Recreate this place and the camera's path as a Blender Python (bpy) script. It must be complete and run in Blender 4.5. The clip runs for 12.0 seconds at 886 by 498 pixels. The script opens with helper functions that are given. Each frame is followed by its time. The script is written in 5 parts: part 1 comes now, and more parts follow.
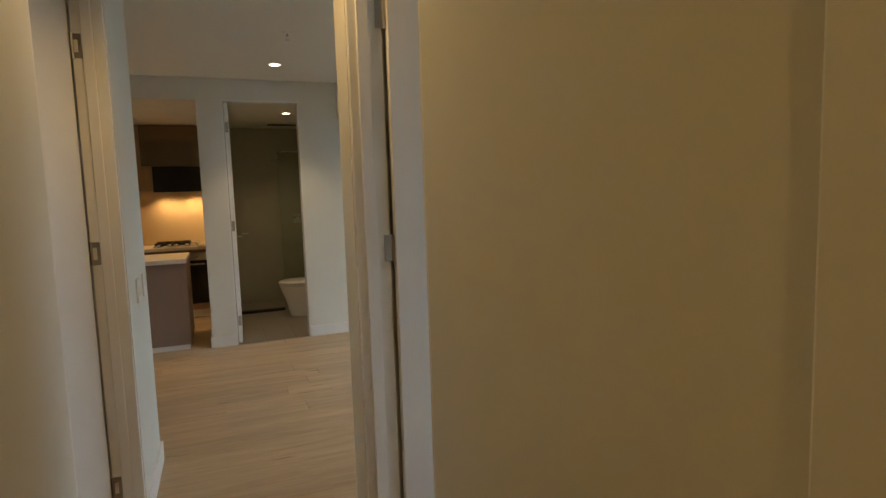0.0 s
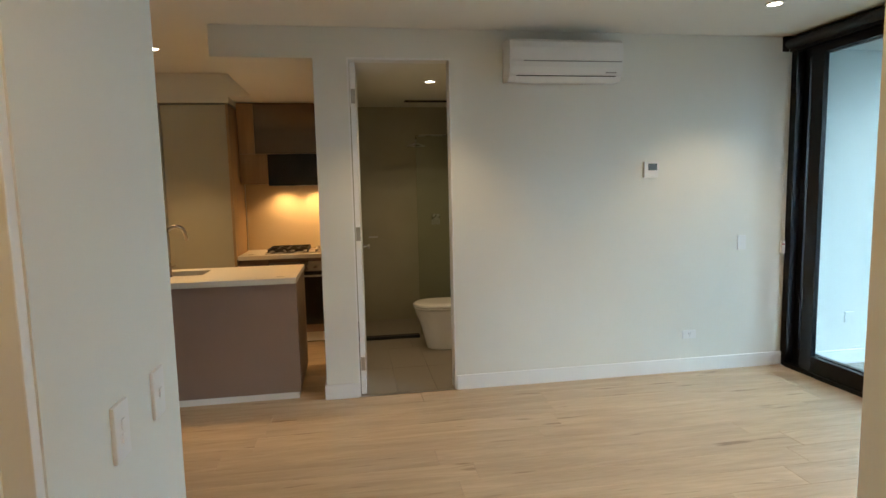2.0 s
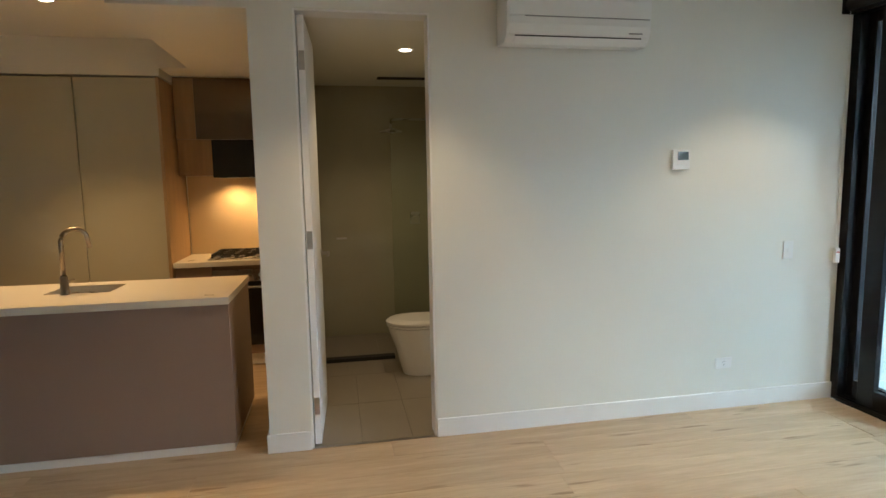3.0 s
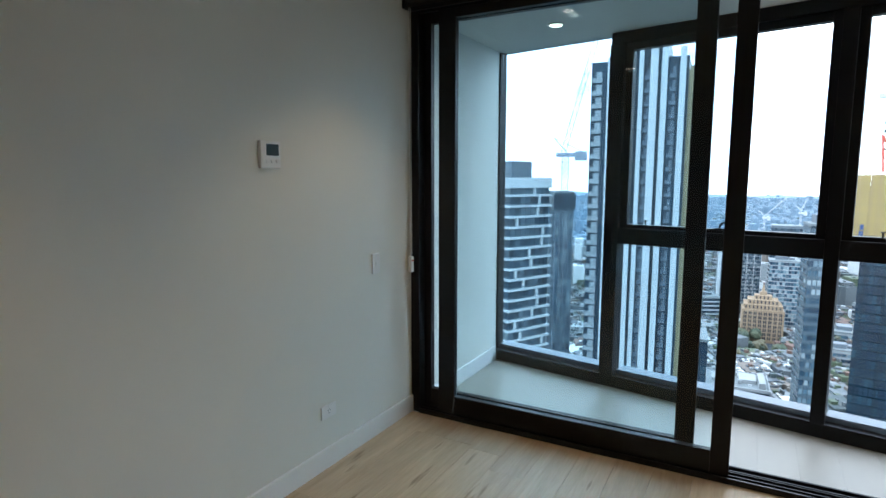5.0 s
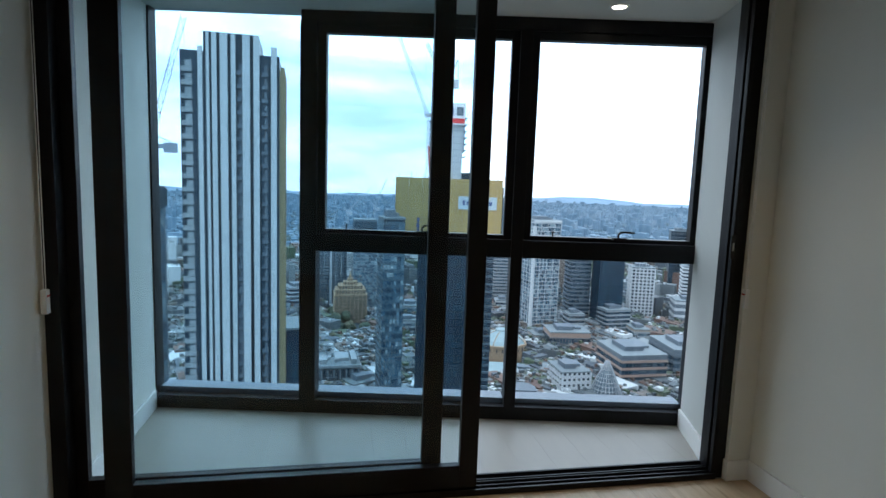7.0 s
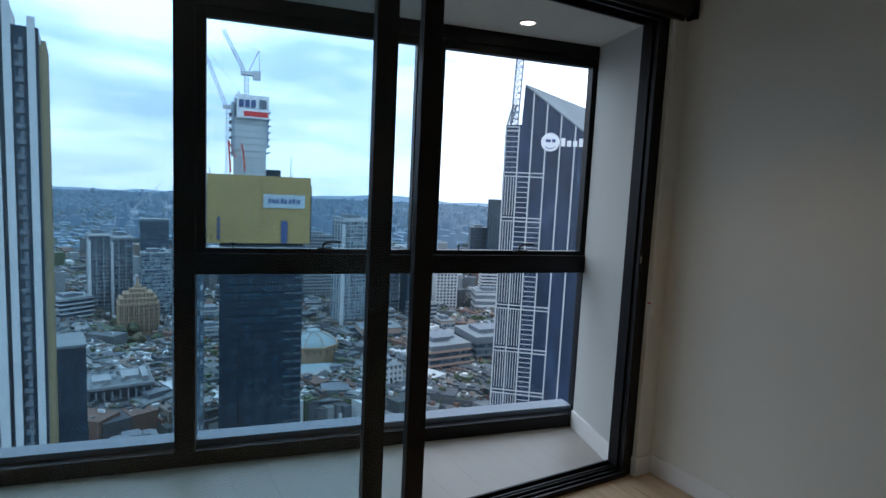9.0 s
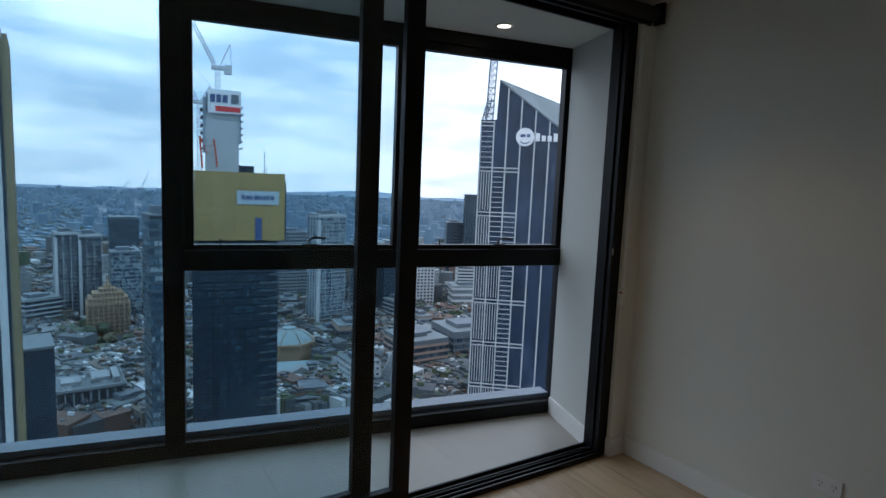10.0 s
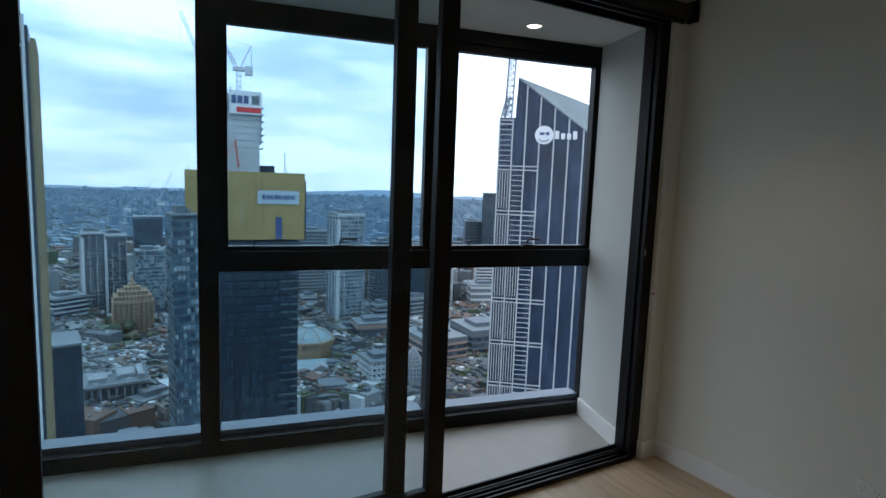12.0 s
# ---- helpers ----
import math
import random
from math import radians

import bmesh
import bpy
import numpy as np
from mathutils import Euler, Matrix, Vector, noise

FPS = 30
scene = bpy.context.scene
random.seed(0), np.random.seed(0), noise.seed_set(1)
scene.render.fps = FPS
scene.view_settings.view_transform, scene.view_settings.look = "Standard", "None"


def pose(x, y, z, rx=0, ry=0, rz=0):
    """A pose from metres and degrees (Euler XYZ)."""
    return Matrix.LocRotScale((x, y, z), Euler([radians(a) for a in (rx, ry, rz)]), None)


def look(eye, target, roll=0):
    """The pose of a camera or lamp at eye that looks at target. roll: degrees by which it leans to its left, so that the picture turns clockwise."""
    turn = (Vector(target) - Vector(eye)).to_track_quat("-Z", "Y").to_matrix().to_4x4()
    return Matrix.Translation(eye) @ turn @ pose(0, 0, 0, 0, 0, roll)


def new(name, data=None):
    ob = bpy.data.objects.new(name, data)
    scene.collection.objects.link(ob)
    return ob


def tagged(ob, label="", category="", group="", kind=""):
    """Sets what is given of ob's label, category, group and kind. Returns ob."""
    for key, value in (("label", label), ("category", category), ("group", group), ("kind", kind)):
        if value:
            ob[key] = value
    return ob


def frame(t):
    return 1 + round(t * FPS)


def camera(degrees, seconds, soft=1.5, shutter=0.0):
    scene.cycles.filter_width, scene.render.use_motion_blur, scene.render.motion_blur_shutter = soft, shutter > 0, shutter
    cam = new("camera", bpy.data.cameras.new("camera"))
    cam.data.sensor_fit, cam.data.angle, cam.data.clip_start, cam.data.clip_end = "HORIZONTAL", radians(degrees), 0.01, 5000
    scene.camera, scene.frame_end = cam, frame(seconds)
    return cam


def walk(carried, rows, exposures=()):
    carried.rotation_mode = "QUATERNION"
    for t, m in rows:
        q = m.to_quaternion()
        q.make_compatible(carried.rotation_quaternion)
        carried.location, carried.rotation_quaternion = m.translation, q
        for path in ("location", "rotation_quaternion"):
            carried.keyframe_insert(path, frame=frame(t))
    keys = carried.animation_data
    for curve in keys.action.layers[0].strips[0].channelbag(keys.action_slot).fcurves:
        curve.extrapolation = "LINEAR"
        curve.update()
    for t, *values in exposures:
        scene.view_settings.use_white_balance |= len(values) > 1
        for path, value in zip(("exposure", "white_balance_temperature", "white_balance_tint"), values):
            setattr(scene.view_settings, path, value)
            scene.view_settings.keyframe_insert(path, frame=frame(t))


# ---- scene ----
cam = camera(76.2, 12.0)
PATH = [
    (0, (-3.571, -5.973, 1.471), (-2.842, -4.122, 1.271), -1.8),
    (0.5, (-3.583, -5.476, 1.462), (-3.105, -3.544, 1.269), -2.0),
    (1, (-3.56, -4.988, 1.478), (-3.151, -3.04, 1.281), -1.7),
    (1.5, (-3.498, -4.494, 1.5), (-3.134, -2.538, 1.299), -1.6),
    (2, (-3.486, -4.072, 1.508), (-3.171, -2.108, 1.297), -1.3),
    (2.5, (-3.431, -3.65, 1.501), (-3.123, -1.686, 1.286), -1.0),
    (2.7, (-3.371, -3.468, 1.505), (-3.068, -1.504, 1.281), -1.0),
    (4.3, (-3.111, -2.15, 1.503), (-1.772, -0.687, 1.25), -0.8),
    (4.5, (-3.086, -2.081, 1.494), (-1.612, -0.753, 1.245), -0.6),
    (5, (-3.051, -1.897, 1.516), (-1.311, -0.942, 1.269), 0.1),
    (5.5, (-2.943, -1.662, 1.519), (-1.074, -0.995, 1.271), 0.4),
    (6, (-2.787, -1.507, 1.522), (-0.849, -1.079, 1.275), 0.8),
    (6.5, (-2.681, -1.332, 1.51), (-0.696, -1.284, 1.267), 1.4),
    (7, (-2.551, -1.182, 1.516), (-0.599, -1.549, 1.281), 2.0),
    (7.5, (-2.337, -1.105, 1.521), (-0.446, -1.714, 1.29), 2.2),
    (7.7, (-2.27, -1.042, 1.521), (-0.402, -1.734, 1.294), 2.3),
    (9.5, (-2.127, -0.625, 1.588), (-0.433, -1.666, 1.368), 2.6),
    (10, (-2.227, -0.6, 1.584), (-0.549, -1.664, 1.357), 2.4),
    (10.5, (-2.257, -0.609, 1.59), (-0.576, -1.667, 1.362), 2.3),
    (11, (-2.247, -0.606, 1.589), (-0.556, -1.65, 1.359), 2.2),
    (11.5, (-2.191, -0.538, 1.591), (-0.5, -1.581, 1.358), 2.3),
    (12, (-2.195, -0.538, 1.595), (-0.483, -1.546, 1.361), 2.1),
]
walk(cam, [(t, look(eye, target, roll)) for t, eye, target, roll in PATH],
     [(0.0, 0.76, 6500, 10), (0.5, 0.83, 6120, 10), (1.0, 0.85, 6050, 10), (1.5, 1.05, 5960, 10), (2.0, 1.28, 6250, 10), (2.7, 1.42, 6220, 10), (4.3, 0.38, 6150, 10), (5.0, 0.2, 5950, 10), (6.0, -0.28, 5930, 9), (6.5, -0.42, 5880, 9), (7.0, -0.52, 5850, 9),
      (7.5, -0.47, 5850, 12), (9.5, -1.08, 5870, 14), (10.5, -1.27, 5950, 13), (11.5, -0.97, 6000, 13), (12.0, -0.94, 6000, 13)])

# ---- world and light ----
world = bpy.data.worlds.new("overcast_sky")
scene.world = world
world.use_nodes = True
wn, wl = world.node_tree.nodes, world.node_tree.links
wn.clear()
w_out = wn.new("ShaderNodeOutputWorld")
w_bg = wn.new("ShaderNodeBackground")
w_bg.inputs["Strength"].default_value = 0.1
w_sky = wn.new("ShaderNodeTexSky")
w_sky.sky_type = 'NISHITA'
w_sky.sun_disc = False
w_sky.sun_elevation, w_sky.sun_rotation = radians(48), radians(35)
w_sky.air_density, w_sky.dust_density = 1.2, 1.5
w_co = wn.new("ShaderNodeTexCoord")
w_map = wn.new("ShaderNodeMapping")
w_map.inputs["Scale"].default_value = (1.5, 1.5, 6.5)
w_n = wn.new("ShaderNodeTexNoise")
w_n.inputs["Scale"].default_value, w_n.inputs["Detail"].default_value = 1.8, 10
w_n.inputs["Roughness"].default_value = 0.6
w_rc = wn.new("ShaderNodeValToRGB")
w_rc.color_ramp.elements[0].position, w_rc.color_ramp.elements[0].color = 0.36, (17.5, 22, 26.5, 1)
w_rc.color_ramp.elements[1].position, w_rc.color_ramp.elements[1].color = 0.58, (37.5, 39.5, 41, 1)
w_mix = wn.new("ShaderNodeMixRGB")
w_mix.inputs["Fac"].default_value = 0.82
wl.new(w_co.outputs["Generated"], w_map.inputs["Vector"])
wl.new(w_map.outputs["Vector"], w_n.inputs["Vector"])
wl.new(w_n.outputs["Fac"], w_rc.inputs["Fac"])
wl.new(w_sky.outputs["Color"], w_mix.inputs["Color1"])
wl.new(w_rc.outputs["Color"], w_mix.inputs["Color2"])
w_sep, w_grad, w_mul = wn.new("ShaderNodeSeparateXYZ"), wn.new("ShaderNodeMapRange"), wn.new("ShaderNodeVectorMath")
w_grad.inputs["To Min"].default_value, w_grad.inputs["To Max"].default_value = 0.95, 1.5
w_grad.inputs["From Max"].default_value = 0.35
w_mul.operation = "SCALE"
wl.new(w_co.outputs["Generated"], w_sep.inputs["Vector"])
wl.new(w_sep.outputs["Z"], w_grad.inputs["Value"])
wl.new(w_mix.outputs["Color"], w_mul.inputs[0])
wl.new(w_grad.outputs["Result"], w_mul.inputs["Scale"])
wl.new(w_mul.outputs["Vector"], w_bg.inputs["Color"])
wl.new(w_bg.outputs["Background"], w_out.inputs["Surface"])

sun = new("sun", bpy.data.lights.new("sun", "SUN"))
sun.data.energy, sun.data.angle, sun.data.color = 0.5, radians(25), (1.0, 0.96, 0.9)
sun.matrix_world = look((0, 0, 60), (50, 25, 0))


def lamp(name, x, y, z, watts, color, size=150, blend=0.6, radius=0.04, aim=None):
    """A recessed downlight's bulb: a spot that points down."""
    ob = new(name, bpy.data.lights.new(name, "SPOT"))
    ob.data.energy, ob.data.color, ob.data.spot_size, ob.data.spot_blend = watts, color, radians(size), blend
    ob.data.shadow_soft_size = radius
    ob.matrix_world = look((x, y, z), aim or (x, y - 0.001, z - 1))
    return ob


WARM = (1.0, 0.72, 0.42)
lamp("living_bulb", -3.03, -0.71, 2.60, 18, WARM, 100)
lamp("living_bulb", -0.785, -0.736, 2.60, 16, WARM, 100)
lamp("living_bulb", -0.83, -2.55, 2.60, 9, (1.0, 0.62, 0.25), 100)
lamp("kitchen_bulb", -4.94, 0.70, 2.60, 62, (1.0, 0.61, 0.27), 92, 1.0)
lamp("corridor_bulb", -3.52, -6.6, 2.60, 7, (1.0, 0.58, 0.16), 150)
lamp("corridor_bulb", -3.56, -4.05, 2.60, 12.5, (1.0, 0.62, 0.24), 150)
lamp("bath_bulb", -2.77, 0.91, 2.40, 11.5, WARM, 140)
lamp("balcony_bulb", 0.566, -2.738, 2.53, 3, WARM, 120)
lamp("balcony_bulb", 0.77, -0.66, 2.53, 3, WARM, 120)
lamp("hood_bulb", -4.17, 2.09, 1.572, 8, (1.0, 0.58, 0.22), 140, 0.8, 0.05, (-4.17, 2.17, 0.9))
lamp("hood_bulb", -3.86, 2.09, 1.572, 8, (1.0, 0.58, 0.22), 140, 0.8, 0.05, (-3.86, 2.17, 0.9))
bed_window = new("bedroom_daylight", bpy.data.lights.new("bedroom_daylight", "AREA"))
bed_window.data.shape, bed_window.data.size, bed_window.data.size_y = "RECTANGLE", 0.95, 1.45
bed_window.data.energy, bed_window.data.color = 0.8, (0.68, 0.84, 1.0)
bed_window.matrix_world = look((-0.02, -5.4, 1.6), (-3, -5.0, 1.2))


# ---- materials ----
def shader(name, color, rough=0.5, metal=0.0, spec=0.5):
    m = bpy.data.materials.new(name)
    m.use_nodes = True
    b = m.node_tree.nodes["Principled BSDF"]
    b.inputs["Base Color"].default_value = (*color, 1)
    b.inputs["Roughness"].default_value, b.inputs["Metallic"].default_value = rough, metal
    b.inputs["Specular IOR Level"].default_value = spec
    return m, m.node_tree.nodes, m.node_tree.links, b


def mottled(name, color, rough=0.5, metal=0.0, spec=0.5, var=0.08, scale=3.0, fine=120.0, bump=0.05, stretch=(1, 1, 1), depth=0.002):
    """A painted or worn surface: broad drift of tone, fine grain, slight relief."""
    m, n, l, b = shader(name, color, rough, metal, spec)
    co, mp = n.new("ShaderNodeTexCoord"), n.new("ShaderNodeMapping")
    mp.inputs["Scale"].default_value = stretch
    l.new(co.outputs["Object"], mp.inputs["Vector"])
    big, small = n.new("ShaderNodeTexNoise"), n.new("ShaderNodeTexNoise")
    big.inputs["Scale"].default_value, big.inputs["Detail"].default_value = scale, 4
    small.inputs["Scale"].default_value, small.inputs["Detail"].default_value = fine, 3
    for t in (big, small):
        l.new(mp.outputs["Vector"], t.inputs["Vector"])
    add = n.new("ShaderNodeMath")
    add.operation = "MULTIPLY_ADD"
    add.inputs[1].default_value = 0.35
    l.new(small.outputs["Fac"], add.inputs[0])
    l.new(big.outputs["Fac"], add.inputs[2])
    ramp = n.new("ShaderNodeValToRGB")
    ramp.color_ramp.elements[0].position, ramp.color_ramp.elements[1].position = 0.4, 0.95
    ramp.color_ramp.elements[0].color = (*[c * (1 - var) for c in color], 1)
    ramp.color_ramp.elements[1].color = (*[min(1, c * (1 + var)) for c in color], 1)
    l.new(add.outputs["Value"], ramp.inputs["Fac"])
    l.new(ramp.outputs["Color"], b.inputs["Base Color"])
    rr = n.new("ShaderNodeMapRange")
    rr.inputs["To Min"].default_value, rr.inputs["To Max"].default_value = max(0.02, rough - 0.08), min(1, rough + 0.08)
    l.new(big.outputs["Fac"], rr.inputs["Value"])
    l.new(rr.outputs["Result"], b.inputs["Roughness"])
    if bump:
        bp = n.new("ShaderNodeBump")
        bp.inputs["Strength"].default_value, bp.inputs["Distance"].default_value = bump, depth
        l.new(small.outputs["Fac"], bp.inputs["Height"])
        l.new(bp.outputs["Normal"], b.inputs["Normal"])
    return m


def planked(name, light, dark, rough=0.42, spread=0.25):
    """Oak: long grain along x, odd knots, a tone of its own for each board."""
    m, n, l, b = shader(name, light, rough)
    co, mp, oi = n.new("ShaderNodeTexCoord"), n.new("ShaderNodeMapping"), n.new("ShaderNodeObjectInfo")
    mp.inputs["Scale"].default_value = (1.0, 9.0, 9.0)
    shift = n.new("ShaderNodeVectorMath")
    shift.operation = "MULTIPLY_ADD"
    shift.inputs[1].default_value = (1, 1, 1)
    cmb = n.new("ShaderNodeCombineXYZ")
    mul = n.new("ShaderNodeMath")
    mul.operation = "MULTIPLY"
    mul.inputs[1].default_value = 37.0
    l.new(oi.outputs["Random"], mul.inputs[0])
    for k in ("X", "Y", "Z"):
        l.new(mul.outputs["Value"], cmb.inputs[k])
    l.new(co.outputs["Object"], mp.inputs["Vector"])
    l.new(mp.outputs["Vector"], shift.inputs[0])
    l.new(cmb.outputs["Vector"], shift.inputs[2])
    g, f, k = n.new("ShaderNodeTexNoise"), n.new("ShaderNodeTexNoise"), n.new("ShaderNodeTexNoise")
    g.inputs["Scale"].default_value, g.inputs["Detail"].default_value, g.inputs["Distortion"].default_value = 1.6, 5, 0.6
    f.inputs["Scale"].default_value, f.inputs["Detail"].default_value = 9.0, 6
    k.inputs["Scale"].default_value, k.inputs["Detail"].default_value = 2.3, 2
    for t in (g, f, k):
        l.new(shift.outputs["Vector"], t.inputs["Vector"])
    add = n.new("ShaderNodeMath")
    add.operation = "MULTIPLY_ADD"
    add.inputs[1].default_value = 0.45
    l.new(f.outputs["Fac"], add.inputs[0])
    l.new(g.outputs["Fac"], add.inputs[2])
    ramp = n.new("ShaderNodeValToRGB")
    ramp.color_ramp.elements[0].position, ramp.color_ramp.elements[1].position = 0.45, 1.0
    ramp.color_ramp.elements[0].color, ramp.color_ramp.elements[1].color = (*dark, 1), (*light, 1)
    l.new(add.outputs["Value"], ramp.inputs["Fac"])
    knot = n.new("ShaderNodeValToRGB")
    knot.color_ramp.elements[0].position, knot.color_ramp.elements[1].position = 0.25, 0.33
    knot.color_ramp.elements[0].color, knot.color_ramp.elements[1].color = (0.45, 0.38, 0.3, 1), (1, 1, 1, 1)
    l.new(k.outputs["Fac"], knot.inputs["Fac"])
    mk = n.new("ShaderNodeMixRGB")
    mk.blend_type = "MULTIPLY"
    mk.inputs["Fac"].default_value = 0.8
    l.new(ramp.outputs["Color"], mk.inputs["Color1"])
    l.new(knot.outputs["Color"], mk.inputs["Color2"])
    tone = n.new("ShaderNodeMapRange")
    tone.inputs["To Min"].default_value, tone.inputs["To Max"].default_value = 1 - spread, 1 + spread * 0.4
    l.new(oi.outputs["Random"], tone.inputs["Value"])
    hs = n.new("ShaderNodeHueSaturation")
    l.new(mk.outputs["Color"], hs.inputs["Color"])
    l.new(tone.outputs["Result"], hs.inputs["Value"])
    l.new(hs.outputs["Color"], b.inputs["Base Color"])
    bp = n.new("ShaderNodeBump")
    bp.inputs["Strength"].default_value, bp.inputs["Distance"].default_value = 0.12, 0.002
    l.new(f.outputs["Fac"], bp.inputs["Height"])
    l.new(bp.outputs["Normal"], b.inputs["Normal"])
    return m


def clear_glass(name, tint, gloss=0.9):
    m = bpy.data.materials.new(name)
    m.use_nodes = True
    n, l = m.node_tree.nodes, m.node_tree.links
    n.clear()
    out, mix = n.new("ShaderNodeOutputMaterial"), n.new("ShaderNodeMixShader")
    tr, gl, lw = n.new("ShaderNodeBsdfTransparent"), n.new("ShaderNodeBsdfGlossy"), n.new("ShaderNodeLayerWeight")
    pw, fr = n.new("ShaderNodeMath"), n.new("ShaderNodeMath")
    lw.inputs["Blend"].default_value = 0.5
    pw.operation, pw.inputs[1].default_value = "POWER", 5.0
    fr.operation, fr.inputs[1].default_value, fr.inputs[2].default_value = "MULTIPLY_ADD", 0.9, 0.025
    l.new(lw.outputs["Facing"], pw.inputs[0])
    l.new(pw.outputs["Value"], fr.inputs[0])
    tr.inputs["Color"].default_value = (*tint, 1)
    gl.inputs["Roughness"].default_value = 0.01
    gl.inputs["Color"].default_value = (gloss, gloss, gloss, 1)
    l.new(fr.outputs["Value"], mix.inputs["Fac"])
    l.new(tr.outputs["BSDF"], mix.inputs[1])
    l.new(gl.outputs["BSDF"], mix.inputs[2])
    l.new(mix.outputs["Shader"], out.inputs["Surface"])
    return m


def glowing(name, color, strength):
    m, n, l, b = shader(name, color, 0.4)
    b.inputs["Emission Color"].default_value = (*color, 1)
    b.inputs["Emission Strength"].default_value = strength
    return m


def islanded(name, colors, rough=0.8):
    """For joined small pieces: each island takes one of the colours."""
    m, n, l, b = shader(name, colors[0], rough)
    g, r = n.new("ShaderNodeNewGeometry"), n.new("ShaderNodeValToRGB")
    r.color_ramp.interpolation = "CONSTANT"
    while len(r.color_ramp.elements) < len(colors):
        r.color_ramp.elements.new(0.5)
    for i, (e, c) in enumerate(zip(r.color_ramp.elements, colors)):
        e.position = i / len(colors)
        e.color = (*c, 1)
    l.new(g.outputs["Random Per Island"], r.inputs["Fac"])
    l.new(r.outputs["Color"], b.inputs["Base Color"])
    return m


M_WALL = mottled("white_wall_paint", (0.755, 0.755, 0.695), 0.62, spec=0.3, var=0.03, scale=1.2, fine=260, bump=0.06)
# greyed copy of the wall paint: south balcony wall's shade put into the colour
M_BALC_WALL_SHADED = mottled("white_wall_paint_shaded", (0.55, 0.56, 0.53), 0.7, spec=0.2, var=0.04, scale=1.4, fine=180, bump=0.08)
M_CEIL = mottled("ceiling_paint", (0.78, 0.765, 0.70), 0.8, spec=0.2, var=0.02, scale=1.0, fine=200, bump=0.03)
M_TRIM = mottled("white_trim_paint", (0.82, 0.82, 0.80), 0.38, var=0.03, scale=3, fine=200, bump=0.03)
M_DOOR = mottled("white_door_paint", (0.82, 0.82, 0.81), 0.42, var=0.03, scale=2, fine=220, bump=0.04)
M_OAK = planked("oak_boards", (0.63, 0.48, 0.315), (0.45, 0.32, 0.19), 0.42, 0.10)
M_SUB = mottled("joint_filler", (0.46, 0.35, 0.23), 0.9)
M_BLACK = mottled("black_powder_coat", (0.006, 0.006, 0.008), 0.42, spec=0.28, var=0.2, scale=4, fine=400, bump=0.05)
M_BLACK_SATIN = mottled("black_rubber", (0.01, 0.01, 0.011), 0.6, var=0.1)
M_CHROME = mottled("brushed_steel", (0.55, 0.53, 0.5), 0.28, metal=1.0, var=0.08, scale=8, fine=300, bump=0.02)
M_TAP = mottled("bronze_brushed_steel", (0.34, 0.29, 0.23), 0.3, metal=1.0, var=0.08, scale=8, fine=300, bump=0.02)
M_NICKEL = mottled("satin_nickel", (0.42, 0.4, 0.37), 0.35, metal=1.0, var=0.06, bump=0.02)
M_PLASTIC = mottled("white_plastic", (0.78, 0.78, 0.76), 0.35, var=0.02, bump=0.0)
M_GREY_PLASTIC = mottled("grey_plastic", (0.3, 0.3, 0.29), 0.4, var=0.04, bump=0.0)
M_DARK_SLOT = mottled("dark_slot", (0.02, 0.02, 0.02), 0.6, var=0.1, bump=0.0)
M_SCREEN = mottled("dark_lcd", (0.03, 0.045, 0.04), 0.15, var=0.1, bump=0.0)
M_STONE = mottled("pale_stone_worktop", (0.66, 0.62, 0.54), 0.3, var=0.04, scale=4, fine=240, bump=0.02)
M_TAUPE = mottled("taupe_laminate", (0.27, 0.195, 0.155), 0.5, var=0.05, scale=2, fine=160, bump=0.03)
M_CREAM = mottled("cream_cabinet_lacquer", (0.45, 0.42, 0.31), 0.32, var=0.04, scale=1.5, fine=200, bump=0.02)
M_TIMBER = mottled("timber_veneer", (0.40, 0.27, 0.15), 0.45, var=0.2, scale=2, fine=60, bump=0.06, stretch=(8, 8, 0.7))
M_SPLASH = mottled("glass_splashback", (0.62, 0.49, 0.32), 0.14, var=0.03, scale=2, bump=0.0)
M_MIRROR = mottled("bronze_mirror", (0.2, 0.145, 0.10), 0.06, metal=1.0, var=0.03, bump=0.0)
M_HOOD = mottled("dark_hood_glass", (0.012, 0.011, 0.01), 0.12, var=0.1, bump=0.0)
M_IRON = mottled("cast_iron", (0.015, 0.014, 0.013), 0.55, var=0.2, bump=0.1)
M_CERAMIC = mottled("white_ceramic", (0.8, 0.78, 0.73), 0.12, var=0.02, bump=0.0)
M_TILE_FLOOR = mottled("grey_floor_tile", (0.27, 0.235, 0.185), 0.4, var=0.08, scale=5, fine=180, bump=0.03)
M_TILE_WALL = mottled("beige_wall_tile", (0.40, 0.375, 0.275), 0.22, var=0.05, scale=3, fine=150, bump=0.02)
M_GROUT = mottled("grey_grout", (0.23, 0.2, 0.158), 0.9)
M_GROUT2 = mottled("pale_grout", (0.5, 0.47, 0.41), 0.9)
M_BALC = mottled("pale_plank_tile", (0.345, 0.318, 0.272), 0.42, var=0.05, scale=2.2, fine=90, bump=0.02, stretch=(1, 5, 1))
M_GLASS = clear_glass("window_glass", (0.965, 0.98, 0.985))
M_DGLASS = clear_glass("door_glass", (0.862, 0.93, 0.957))
M_SHOWER = clear_glass("shower_glass", (0.9, 0.93, 0.9))
M_BULB = glowing("lit_diffuser", (1.0, 0.86, 0.66), 9.0)
M_ALU = mottled("pale_aluminium", (0.135, 0.17, 0.21), 0.5, metal=0.0, var=0.05, bump=0.02)
M_RED = mottled("red_plastic", (0.5, 0.03, 0.02), 0.4, bump=0.0)


